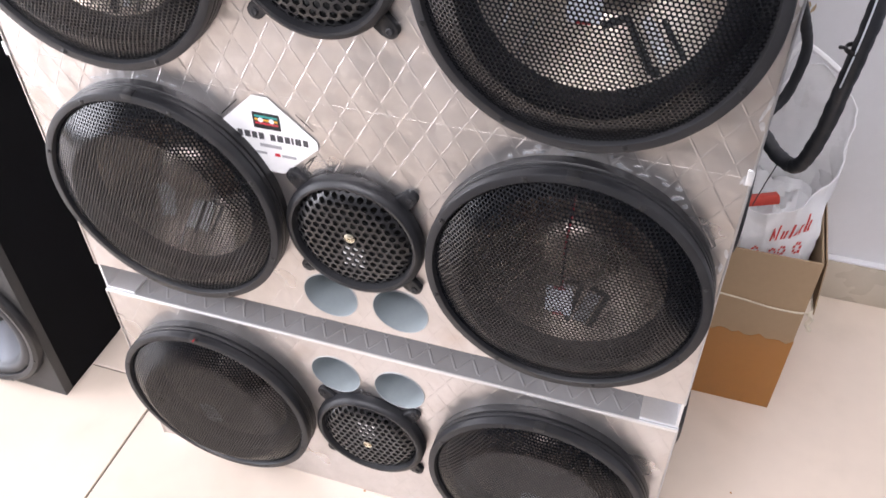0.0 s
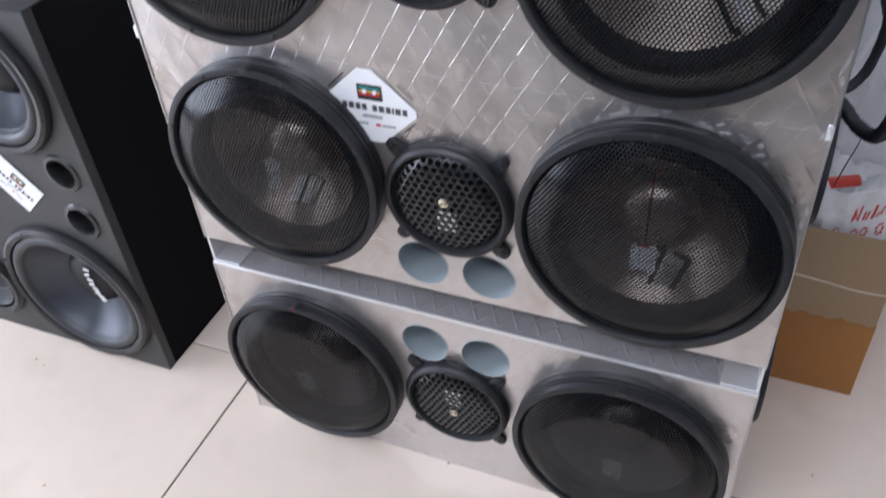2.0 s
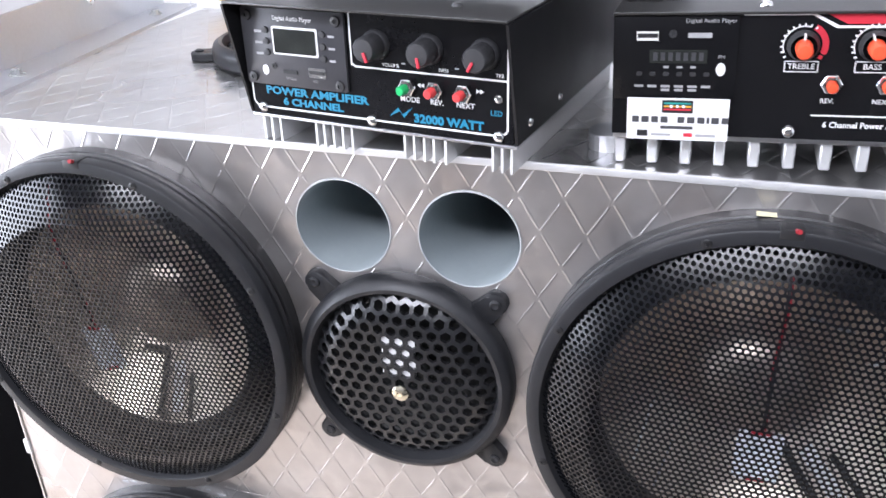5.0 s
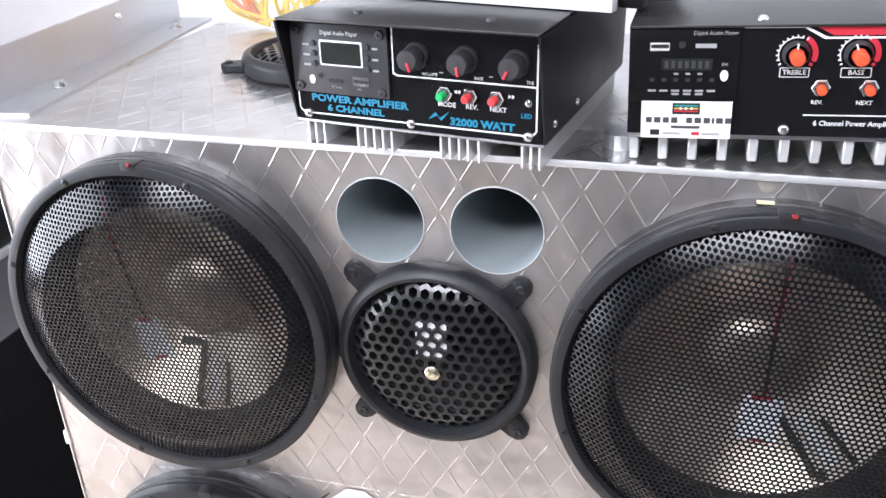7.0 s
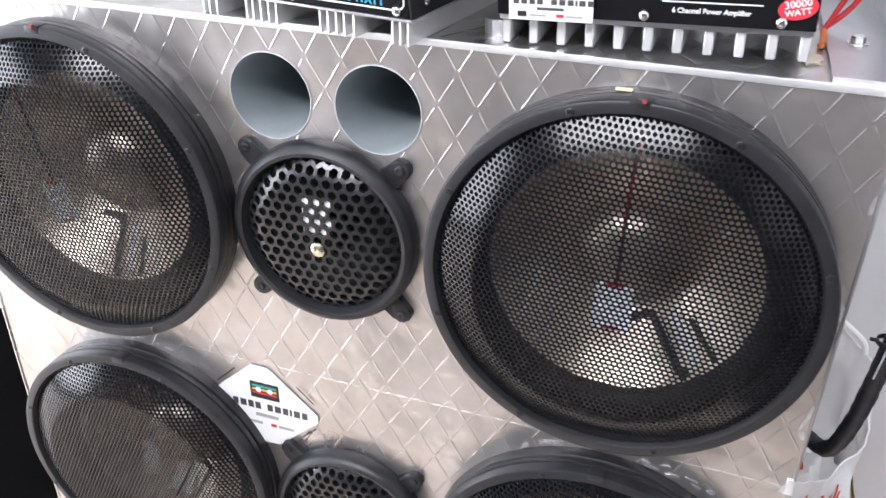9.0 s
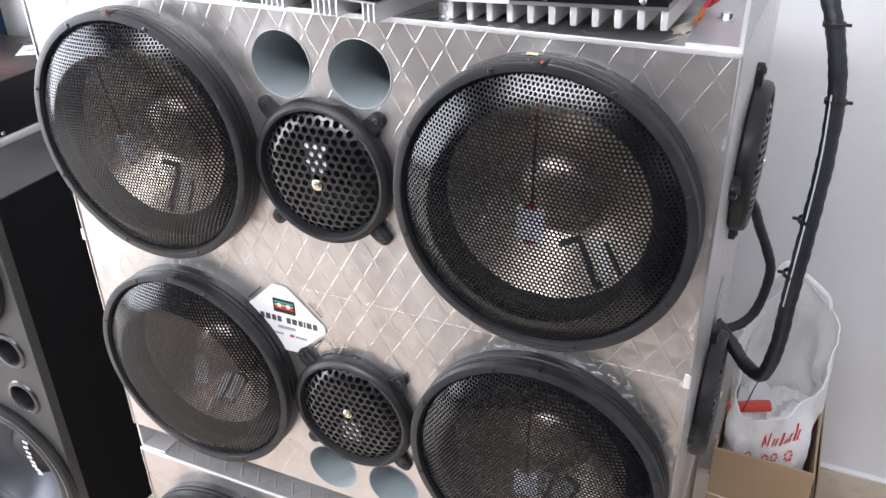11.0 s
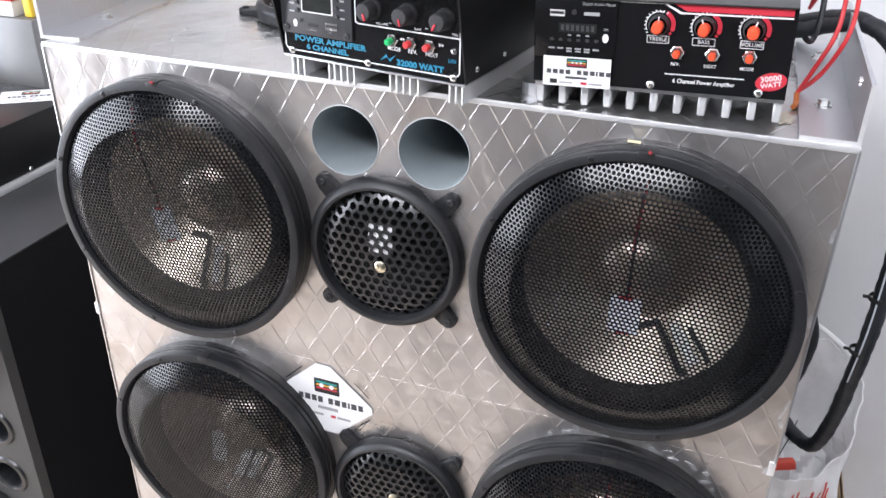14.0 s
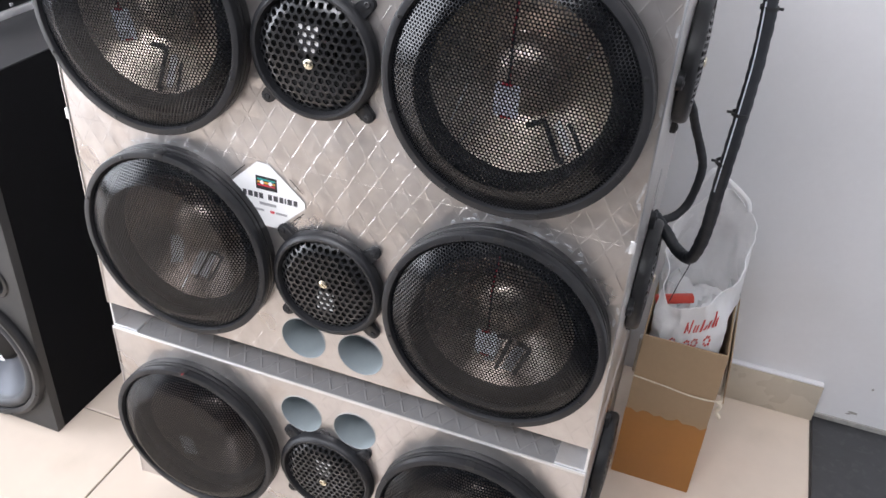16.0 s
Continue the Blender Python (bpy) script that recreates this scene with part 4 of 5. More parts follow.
def player_details(face, cx, cy, z):
    """The display, keys and sockets of the player plate, on the face panel."""
    strip("display_frame", face, cx + 0.002, cy + 0.005, 0.0335, 0.0176, WHITE_INK, z, 0.0004, 0.0012)
    strip("display", face, cx + 0.002, cy + 0.005, 0.0308, 0.0150, SCREEN, z + 0.0006, 0.0004, 0.0008)
    for dy in (0.011, 0.004, -0.003):
        part("key", lathe([(0.0022, 0), (0.002, 0.0012), (0, 0.0014)], 12), KNOB, face, "", pose(cx - 0.0195, cy + dy, z))
        strip("small_print_bar", face, cx - 0.0255, cy + dy - 0.0012, 0.0055, 0.0016, GREY_INK, z, 0.0002)
    for dy in (0.011, 0.0035, -0.004):
        part("key", lathe([(0.0022, 0), (0.002, 0.0012), (0, 0.0014)], 12), KNOB, face, "", pose(cx + 0.0225, cy + dy, z))
        strip("small_print_bar", face, cx + 0.0285, cy + dy - 0.001, 0.0045, 0.0014, GREY_INK, z, 0.0002)
    for dx, dy in ((-0.0325, 0.0195), (0.0325, 0.0195), (-0.0325, -0.0195), (0.0325, -0.0200)):
        part("module_screw", lathe([(0.0034, 0), (0.003, 0.0012), (0.0012, 0.0014), (0.001, 0.0006), (0, 0.0006)], 14), KNOB, face, "", pose(cx + dx, cy + dy, z))
    part("oval_badge", plate([(0.0023 * math.cos(a), 0.0032 * math.sin(a)) for a in [2 * math.pi * i / 18 for i in range(18)]], 0, 0.0003), WHITE_INK, face, "", pose(cx - 0.0225, cy - 0.0145, z), smooth=False)
    part("jack_socket", lathe([(0.0019, 0), (0.0019, 0.0006), (0.001, 0.0006), (0.001, 0.0001), (0, 0.0001)], 14), BLACK_INK, face, "", pose(cx - 0.0155, cy - 0.0115, z))
    strip("card_slot", face, cx - 0.0035, cy - 0.0145, 0.0105, 0.0022, BLACK_INK, z, 0.0006)
    strip("usb_socket", face, cx + 0.0165, cy - 0.0135, 0.0125, 0.0062, CHROME, z, 0.0005)
    strip("usb_socket_mouth", face, cx + 0.0165, cy - 0.0133, 0.0108, 0.0022, BLACK_INK, z + 0.0006, 0.0003)
    words(face, "Digital Audio Player", cx + 0.001, cy + 0.0187, z + 0.0002, 0.0040, WHITE_INK, 0.00004, 0.9)
    words(face, "TF Card", cx - 0.0035, cy - 0.0188, z + 0.0002, 0.0022, GREY_INK)
    words(face, "USB", cx + 0.0145, cy - 0.0190, z + 0.0002, 0.0022, GREY_INK)


player_details(face_one, -0.0540, 0.0128, o1 + 0.0023)
for x, a, name in ((0.0045, 200, "VOLUME"), (0.0395, 190, "BASS"), (0.0745, 150, "TRE")):
    knob = part("knob", lathe([(0.0092, 0.0), (0.0088, 0.003), (0.0078, 0.004), (0.0074, 0.015), (0.0064, 0.0164), (0.0, 0.0168)], 28), KNOB, face_one, "black knob with a red pointer", pose(x, 0.0200, o1))
    part("pointer", box(-0.0009, 0.0009, 0.0012, 0.0072, 0.0158, 0.0174, 0.0003), RED_INK, knob, "", pose(0, 0, 0, 0, 0, a))
    words(face_one, name, x + 0.009, 0.0082, o1, 0.0030, WHITE_INK)
    strip("small_print_bar", face_one, x + 0.0175, 0.0100, 0.0026, 0.0007, GREY_INK, o1, 0.0002)
for x, mat, name, what in ((0.0250, BTN_GREEN, "MODE", "chrome push switch with a green cap"), (0.0430, BTN_RED, "REV.", "chrome push switch with a red cap"), (0.0615, BTN_RED, "NEXT", "chrome push switch with a red cap")):
    push_switch(face_one, x, -0.0035, o1, mat, what)
    words(face_one, name, x + 0.0005, -0.0115, o1, 0.0046, WHITE_INK, 0.00008)
for x, d in ((0.0330, -1), (0.0690, 1)):
    for k in (0, 1):
        part("arrow_mark", plate([(0, 0.0014), (0, -0.0014), (d * 0.0022, 0)][::(1 if d < 0 else -1)], 0, 0.0002), WHITE_INK, face_one, "", pose(x + k * 0.0024, -0.002, o1), smooth=False)
part("led_lens", lathe([(0.0026, 0), (0.0026, 0.001), (0.0018, 0.001), (0.0015, 0.0026), (0, 0.0032)], 14), CHROME, face_one, "", pose(0.0830, -0.005, o1))
words(face_one, "LED", 0.0815, -0.0140, o1, 0.0044, BLUE_INK, 0.00008)
words(face_one, "POWER AMPLIFIER", -0.0420, b1 + 0.0170, o1, 0.0070, BLUE_INK, 0.00028, 1.32)
words(face_one, "6 CHANNEL", -0.0450, b1 + 0.0102, o1, 0.0064, BLUE_INK, 0.00028, 1.30)
words(face_one, "32000 WATT", 0.0505, b1 + 0.0098, o1, 0.0072, BLUE_INK, 0.00035, 1.12)
part("zigzag_mark", plate([(-0.008, -0.003), (-0.002, 0.003), (0.001, -0.001), (0.008, 0.004), (0.002, -0.003), (-0.0008, 0.0008)], 0, 0.0002), BLUE_INK, face_one, "", pose(0.0190, b1 + 0.0125, o1), smooth=False)
for x in (-0.0835, -0.0015, 0.0830):
    chrome_screw(face_one, x, b1 + 0.0052, o1)


AMP_TWO = pose(0.2305, 0.0025, 1.0442, 0, -2.5, -1.0)


def amplifier_two():
    """The flat-fronted amplifier on a thick-finned heat sink."""
    W, H, D = 0.199, 0.0705, 0.230
    amp = base("power_amplifier", AMP_TWO, "black six-channel power amplifier with orange knobs on a thick-finned heat sink", "amplifier")
    z0 = 0.0205
    part("heat_sink_plate", box(-W / 2, W / 2, 0.004, D, z0 - 0.004, z0, 0.0006), ALU_ANGLE, amp, "aluminium heat sink plate")
    for k in range(11):
        x = -W / 2 + 0.004 + k * (W - 0.008) / 10
        part("fin", box(x - 0.0031, x + 0.0031, 0.007, D - 0.004, 0.0, z0 - 0.0042, 0.0009, 1), BRIGHT, amp)
    lug = plate(rounded(0.026, 0.030, 0.0125), 0.0, 0.011, 0.001)
    part("mounting_lug", lug, ALU_ANGLE, amp, "aluminium mounting lug", pose(-W / 2 - 0.006, 0.036, 0.0), smooth=False)
    part("body", box(-W / 2 + 0.001, W / 2 - 0.001, 0.001, D, z0 + 0.0003, z0 + H - 0.0015, 0.001), AMP_BLACK, amp)
    part("lid", box(-W / 2, W / 2, -0.004, D + 0.001, z0 + H - 0.0012, z0 + H + 0.0006, 0.0006), AMP_TOP, amp, "dark grey satin lid")
    chrome_screw(amp, -0.020, 0.012, z0 + H + 0.0006)
    chrome_screw(amp, 0.085, 0.15, z0 + H + 0.0006)
    for y in (0.03, 0.036):
        part("side_slot", box(W / 2 - 0.0004, W / 2 + 0.0014, y, y + 0.003, z0 + 0.02, z0 + 0.026, 0.0004), CHROME, amp)
    face = put("face_panel", to_mesh("face_panel", slab(W, H - 0.001, 0.0016), PANEL, False), amp, pose(0, 0.0008, z0 + H / 2, 90), "glossy black front panel")
    o = 0.0018
    X = lambda s: -W / 2 + s * W
    Y = lambda t: -H / 2 + t * H
    # player plate
    part("player_module", plate(rounded(0.066, 0.047, 0.001), 0.0, 0.0012, 0.0003), PANEL, face, "glossy black audio player plate with a dead display", pose(X(0.170), Y(0.640), o))
    o2 = o + 0.0014
    strip("usb_socket", face, X(0.095), Y(0.82), 0.0118, 0.0050, CARTON_WHITE, o2, 0.0005)
    strip("usb_socket_mouth", face, X(0.095), Y(0.825), 0.0108, 0.0022, BLACK_INK, o2 + 0.0006, 0.0003)
    part("jack_socket", lathe([(0.0022, 0), (0.0022, 0.0006), (0.0013, 0.0006), (0.0012, 0.0001), (0, 0.0001)], 14), KNOB, face, "", pose(X(0.163), Y(0.835), o2))
    strip("card_slot", face, X(0.235), Y(0.825), 0.0125, 0.0026, GREY_INK, o2, 0.0004)
    strip("display", face, X(0.180), Y(0.66), 0.031, 0.0075, SCREEN, o2, 0.0005)
    for k in range(7):
        strip("display_segment", face, X(0.118) + k * 0.0041, Y(0.66), 0.0024, 0.0045, MODULE, o2 + 0.0006, 0.0002)
    for k in range(6):
        strip("key", face, X(0.075) + k * 0.0073, Y(0.52), 0.0032, 0.0022, KNOB, o2, 0.0006, 0.0008)
        strip("small_print_bar", face, X(0.075) + k * 0.0073, Y(0.42), 0.0050, 0.0013, GREY_INK, o2, 0.0002)
        if 1 < k < 5:
            strip("small_print_bar", face, X(0.075) + k * 0.0073, Y(0.575), 0.0030, 0.0012, GREY_INK, o2, 0.0002)
            strip("small_print_bar", face, X(0.075) + k * 0.0073, Y(0.39), 0.0046, 0.0013, GREY_INK, o2, 0.0002)
    words(face, "Digital Audio Player", X(0.262), Y(0.935), o2, 0.0033, GREY_INK)
    part("oval_badge", plate([(0.0025 * math.cos(a), 0.0036 * math.sin(a)) for a in [2 * math.pi * i / 20 for i in range(20)]], 0, 0.0003), WHITE_INK, face, "", pose(X(0.295), Y(0.56), o2), smooth=False)
    words(face, "FM", X(0.295), Y(0.655), o2, 0.0030, GREY_INK)
    # stripe along the top of the face
    part("red_stripe", plate([(X(0.54), Y(0.995)), (X(0.60), Y(0.905)), (X(0.985), Y(0.905)), (X(0.985), Y(0.995))], 0, 0.0002), RED_INK, face, "", pose(0, 0, o), smooth=False)
    part("white_stripe", plate([(X(0.345), Y(0.985)), (X(0.345), Y(0.970)), (X(0.515), Y(0.970)), (X(0.575), Y(0.875)), (X(0.985), Y(0.875)), (X(0.985), Y(0.892)), (X(0.582), Y(0.892)), (X(0.52), Y(0.985))], 0, 0.0002), WHITE_INK, face, "", pose(0, 0, o), smooth=False)
    for s, name, a in ((0.500, "TREBLE", 0), (0.674, "BASS", 20), (0.852, "VOLUME", -15)):
        k = part("knob", lathe([(0.0082, 0.0), (0.0080, 0.002), (0.0070, 0.0035), (0.0066, 0.006)], 28), KNOB, face, "black skirted knob with an orange-red cap", pose(X(s), Y(0.745), o))
        part("cap", lathe([(0.0044, 0.004), (0.0042, 0.0150), (0.0034, 0.0162), (0.0, 0.0166)], 24), KNOB_RED, k)
        part("pointer", box(-0.0005, 0.0005, 0.003, 0.0076, 0.0055, 0.0066), WHITE_INK, k, "", pose(0, 0, 0, 0, 0, a))
        for i in range(17):
            t = radians(215 - 250 * i / 16)
            red = i > 10
            strip("dial_tick", face, X(s) + 0.0108 * math.cos(t), Y(0.745) + 0.0108 * math.sin(t), 0.0015 if not red else 0.0020, 0.0009 if not red else 0.0020, RED_INK if red else WHITE_INK, o, 0.0002, 0, math.degrees(t))
        for a0, a1, ra, rb, mat in ((72, 205, 0.0098, 0.0104, WHITE_INK), (-22, 62, 0.0092, 0.0124, RED_INK)):
            ring = [(r * math.cos(radians(a0 + (a1 - a0) * i / 14)), r * math.sin(radians(a0 + (a1 - a0) * i / 14))) for r, order in ((rb, range(15)), (ra, range(14, -1, -1))) for i in order]
            part("dial_arc", plate(ring, 0, 0.0002), mat, face, "", pose(X(s), Y(0.745), o - 0.0001), smooth=False)
        for w, h, dx, dy in ((0.0165, 0.0005, 0, 0.0028), (0.0165, 0.0005, 0, -0.0028), (0.0005, 0.0056, 0.0083, 0), (0.0005, 0.0056, -0.0083, 0)):
            strip("name_frame", face, X(s) + dx, Y(0.585) + dy, w, h, WHITE_INK, o, 0.0002)
        words(face, name, X(s), Y(0.585), o, 0.0042, WHITE_INK, 0.00006)
    for s, name in ((0.580, "REV."), (0.714, "NEXT"), (0.850, "MODE")):
        push_switch(face, X(s), Y(0.462), o, KNOB_RED, "chrome push switch with an orange-red cap")
        words(face, name, X(s) - 0.001, Y(0.320), o, 0.0036, WHITE_INK, 0.00006)
    strip("rule", face, X(0.690), Y(0.205), 0.060, 0.0008, WHITE_INK, o, 0.0002)
    words(face, "6 Channel Power Amplifier", X(0.690), Y(0.130), o, 0.0046, WHITE_INK, 0.0001, 0.93)
    part("red_badge", plate([(0.0115 * math.cos(a), 0.0070 * math.sin(a)) for a in [2 * math.pi * i / 28 for i in range(28)]], 0, 0.0004), RED_INK, face, "red oval badge", pose(X(0.940), Y(0.20), o, 0, 0, 12), smooth=False)
    put("lettering", lettering("30000", 0.0062, WHITE_INK, "CENTER", 0.0001), face, pose(X(0.938), Y(0.235), o + 0.0006, 0, 0, 12))
    put("lettering", lettering("WATT", 0.0052, WHITE_INK, "CENTER", 0.0001), face, pose(X(0.942), Y(0.165), o + 0.0006, 0, 0, 12))
    for s in (0.487, 0.900):
        chrome_screw(face, X(s), Y(0.07), o)
    return amp


amplifier_two()
CARD = [(-0.5, -0.41), (0.5, -0.41), (0.5, 0.41), (-0.5, 0.41)]
amp_sticker = base("shop_sticker", AMP_TWO @ pose(-0.0625, -0.0040, 0.0315, 90), "white rectangular shop label on the black amplifier front", "sticker")
strip("backing", amp_sticker, 0, 0, 0.0560, 0.0245, STICKER, 0.0, 0.0005)
strip("cassette", amp_sticker, 0.0, 0.0075, 0.0170, 0.0074, BLACK_INK, 0.0006, 0.0002)
for k, mat in enumerate((GREEN_INK, YELLOW_INK, RED_INK)):
    strip("cassette_stripe", amp_sticker, 0, 0.0095 - 0.0018 * k, 0.0150, 0.0009, mat, 0.0009, 0.0002)
for dx in (-0.0034, 0.0, 0.0034):
    part("cassette_reel", lathe([(0.0009, 0), (0.0009, 0.0002), (0, 0.0002)], 10), WHITE_INK, amp_sticker, "", pose(dx, 0.0078, 0.0012))
x = -0.0255
for w in (0.0048, 0.0052, 0.0048, 0.0050, 0.0, 0.0048, 0.0052, 0.0050, 0.0018, 0.0052, 0.0046):
    if w:
        strip("lettering_bar", amp_sticker, x + w / 2, -0.0002, w * 0.78, 0.0036, DARK_INK, 0.0006, 0.0002)
    x += w + 0.0004 if w else 0.004
strip("lettering_bar", amp_sticker, 0.0, -0.0048, 0.018, 0.0018, DARK_INK, 0.0006, 0.0002)
strip("small_print_bar", amp_sticker, -0.0190, -0.0085, 0.0060, 0.0036, BLACK_INK, 0.0006, 0.0002)
strip("small_print_bar", amp_sticker, -0.0085, -0.0092, 0.0110, 0.0014, GREY_INK, 0.0006, 0.0002)
strip("small_print_bar", amp_sticker, 0.0065, -0.0090, 0.0050, 0.0022, RED_INK, 0.0006, 0.0002)
strip("small_print_bar", amp_sticker, 0.0160, -0.0092, 0.0110, 0.0016, GREY_INK, 0.0006, 0.0002)

# a third amplifier lies across the first one's lid
amp_three = base("stacked_amplifier", pose(-0.0045, 0.052, TZ + 0.0948, 0, 0, -14), "black amplifier with a bright white front strip lying on another amplifier", "amplifier")
part("body", box(-0.118, 0.118, 0.012, 0.16, 0.0, 0.085, 0.0015), AMP_BLACK, amp_three)
part("front_strip", box(-0.128, 0.122, 0.0, 0.011, 0.0, 0.0165, 0.0008), STICKER, amp_three, "bright white front strip")
for k in range(5):
    part("vent_slot", box(0.1175, 0.1192, 0.04 + k * 0.018, 0.05 + k * 0.018, 0.02, 0.06, 0.0005), BLACK_INK, amp_three)
chrome_screw(amp_three, 0.075, 0.045, 0.085)
part("side_bracket", box(0.1195, 0.136, 0.02, 0.034, 0.0, 0.008, 0.001), AMP_BLACK, amp_three)
part("front_screw", lathe([(0.0035, 0), (0.003, 0.002), (0, 0.0024)], 12), CHROME, amp_three, "", pose(0.078, 0.0118, 0.034, 90))

# a spare mid driver lies face up behind the first amplifier
spare = base("loose_driver", pose(-0.172, 0.215, TZ + 0.001), "loose black honeycomb-grilled driver lying face up on the aluminium top", "loudspeaker driver")
put("frame", M_MID_FRAME, spare)
put("hex_grille", M_HEX, spare, None, "black moulded honeycomb grille")
put("cone", M_MID_CONE, spare)
for a in (20, 110, 200, 290):
    put("screw_ear", M_EAR, spare, pose(0, 0, 0, 0, 0, a))

# ---- wires behind and beside the amplifiers ----
wire_bag = base("wire_packet", pose(-0.262, 0.350, TZ + 0.001), "clear plastic packet of yellow and orange wires on the aluminium top", "wire packet")
rng = random.Random(8)
for k in range(40):
    mat, nm = ((ORANGE_WIRE, "orange_wire") if k < 9 and k % 2 else (YELLOW_WIRE, "yellow_wire")) if k < 28 else (RED_WIRE, "red_wire")
    dx = -0.10 + 0.0052 * k + rng.uniform(-0.006, 0.006)
    pts = [(dx * 0.6 + rng.uniform(-0.02, 0.02), 0.025 + rng.uniform(-0.008, 0.012), 0.004 + 0.002 * (k % 3)), (dx, 0.03 + rng.uniform(-0.01, 0.015), 0.03 + rng.uniform(-0.01, 0.012)), (dx * 1.2 + 0.01, 0.04 + rng.uniform(-0.01, 0.02), 0.065 + rng.uniform(-0.012, 0.02)), (dx * 1.35 + rng.uniform(-0.02, 0.02), 0.045, 0.10 + rng.uniform(-0.01, 0.02))]
    part(nm, tube(pts, 0.0026, 6), mat, wire_bag)
film = bmesh.new()
bmesh.ops.create_grid(film, x_segments=18, y_segments=10, size=0.5)
for v in film.verts:
    x, y = v.co.x, v.co.y
    n = noise.noise((x * 7, y * 7, 3.1))
    v.co = Vector((x * 0.24, 0.014 + 0.02 * (y + 0.5) + 0.012 * n, 0.002 + (y + 0.5) * 0.105))
part("wrapping_film", film, CLEAR, wire_bag, "crumpled clear film")

for k, (dx, top) in enumerate(((0.0, 1.150), (0.010, 1.145))):
    w = tagged(part("power_wire", tube([(0.343 + dx * 0.2, 0.098 + dx, TZ + 0.007), (0.351 + dx, 0.108 + dx, TZ + 0.022), (0.365 + dx, 0.12, TZ + 0.056), (0.368 + dx, 0.14, TZ + 0.088), (0.368 + dx, 0.18, top + 0.012), (0.360 + dx, 0.25, top - 0.01), (0.352, 0.32, TZ + 0.035)], 0.0020, 8), RED_WIRE), "red power wire looping up beside the amplifier", "wire", "red wires by the amplifier")
tagged(part("copper_wire_end", tube([(0.343, 0.0985, TZ + 0.007), (0.343, 0.085, TZ + 0.003), (0.341, 0.072, TZ + 0.003)], 0.0024, 7), ORANGE_WIRE), "bare orange wire end on the aluminium top", "wire")

tagged(part("striped_wire", tube([(0.340, 0.100, TZ + 0.055), (0.346, 0.112, TZ + 0.050), (0.350, 0.125, TZ + 0.060), (0.350, 0.14, TZ + 0.088), (0.340, 0.18, 1.160), (0.336, 0.25, 1.138), (0.333, 0.31, TZ + 0.03)], 0.0026, 8), LOOM), "black wire looping up beside the red ones", "wire", "red wires by the amplifier")


# ---- the cable loom down the cabinet's side ----
loom = base("cable_loom", pose(0, 0, 0), "thick black taped cable loom hanging beside the cabinet", "cable")
LOOM_LINE = [(0.285, 0.310, 1.062), (0.335, 0.310, 1.052), (0.376, 0.272, 1.071), (0.402, 0.242, 1.080), (0.424, 0.222, 1.070), (0.443, 0.200, 1.042), (0.457, 0.186, 1.004), (0.467, 0.178, 0.958), (0.470, 0.168, 0.898), (0.469, 0.158, 0.845), (0.467, 0.152, 0.788), (0.465, 0.163, 0.724), (0.464, 0.185, 0.650), (0.455, 0.202, 0.595), (0.435, 0.222, 0.588), (0.412, 0.240, 0.604), (0.388, 0.252, 0.622)]
part("taped_sleeve", tube(LOOM_LINE, 0.0086, 14, wave=0.05, resample=10), LOOM, loom)
part("second_core", tube([(x - 0.004, y + 0.014 - 0.003 * i, z + 0.010 - 0.0022 * i) for i, (x, y, z) in enumerate(LOOM_LINE[:5])], 0.0070, 10, wave=0.03), LOOM, loom)
part("striped_wire", tube([(x - 0.0045, y - 0.0083, z) for x, y, z in LOOM_LINE[7:12]], 0.0009, 6), STRING_WHITE, loom, "thin white-striped wire along the loom")
for x, y, z, side in ((0.452, 0.190, 1.020, 0), (0.4675, 0.177, 0.950, 0), (0.4665, 0.156, 0.830, 180), (0.463, 0.156, 0.765, 180)):
    tie = part("cable_tie", lathe([(0.0094, -0.0025), (0.0104, -0.0022), (0.0104, 0.0022), (0.0094, 0.0025)], 18), BLACK_INK, loom, "", pose(x, y, z, 0, 0, side))
    part("tie_tail", box(0.010, 0.0155, -0.0015, 0.0015, -0.0015, 0.0015, 0.0006), BLACK_INK, tie)
tagged(part("speaker_cable", tube([(0.389, 0.255, 0.812), (0.407, 0.270, 0.782), (0.418, 0.290, 0.745), (0.431, 0.300, 0.711), (0.440, 0.305, 0.677), (0.434, 0.300, 0.628), (0.421, 0.290, 0.606), (0.405, 0.278, 0.600), (0.388, 0.268, 0.600)], 0.0062, 12, wave=0.05), LOOM), "short black taped cable between two side drivers", "cable")

# ---- carton with a carrier bag ----
carton = base("cardboard_carton", pose(0.484, 0.35, 0), "open kraft cardboard carton with brown tape round its lower half", "carton")
CW, CD, CH = 0.142, 0.20, 0.333
for x0, x1, y0, y1 in ((-CW / 2, CW / 2, 0, 0.003), (-CW / 2, CW / 2, CD - 0.003, CD), (-CW / 2, -CW / 2 + 0.003, 0.0032, CD - 0.0032), (CW / 2 - 0.003, CW / 2, 0.0032, CD - 0.0032)):
    part("wall", box(x0, x1, y0, y1, 0.0, CH, 0.0006, 1), CARDBOARD, carton, smooth=False)
part("bottom", box(-CW / 2 + 0.003, CW / 2 - 0.003, 0.003, CD - 0.003, 0.0005, 0.0035), CARDBOARD, carton, smooth=False)
tape = bmesh.new()
n = 14
low = [tape.verts.new((-CW / 2 - 0.0008 + (CW + 0.0016) * i / n, -0.0009, 0.0)) for i in range(n + 1)]
up = [tape.verts.new((v.co.x, -0.0009, 0.164 + 0.004 * math.sin(i * 2.3) + 0.002 * math.sin(i * 5.1))) for i, v in enumerate(low)]
for i in range(n):
    tape.faces.new((low[i], low[i + 1], up[i + 1], up[i]))
ret = bmesh.ops.extrude_face_region(tape, geom=list(tape.faces))
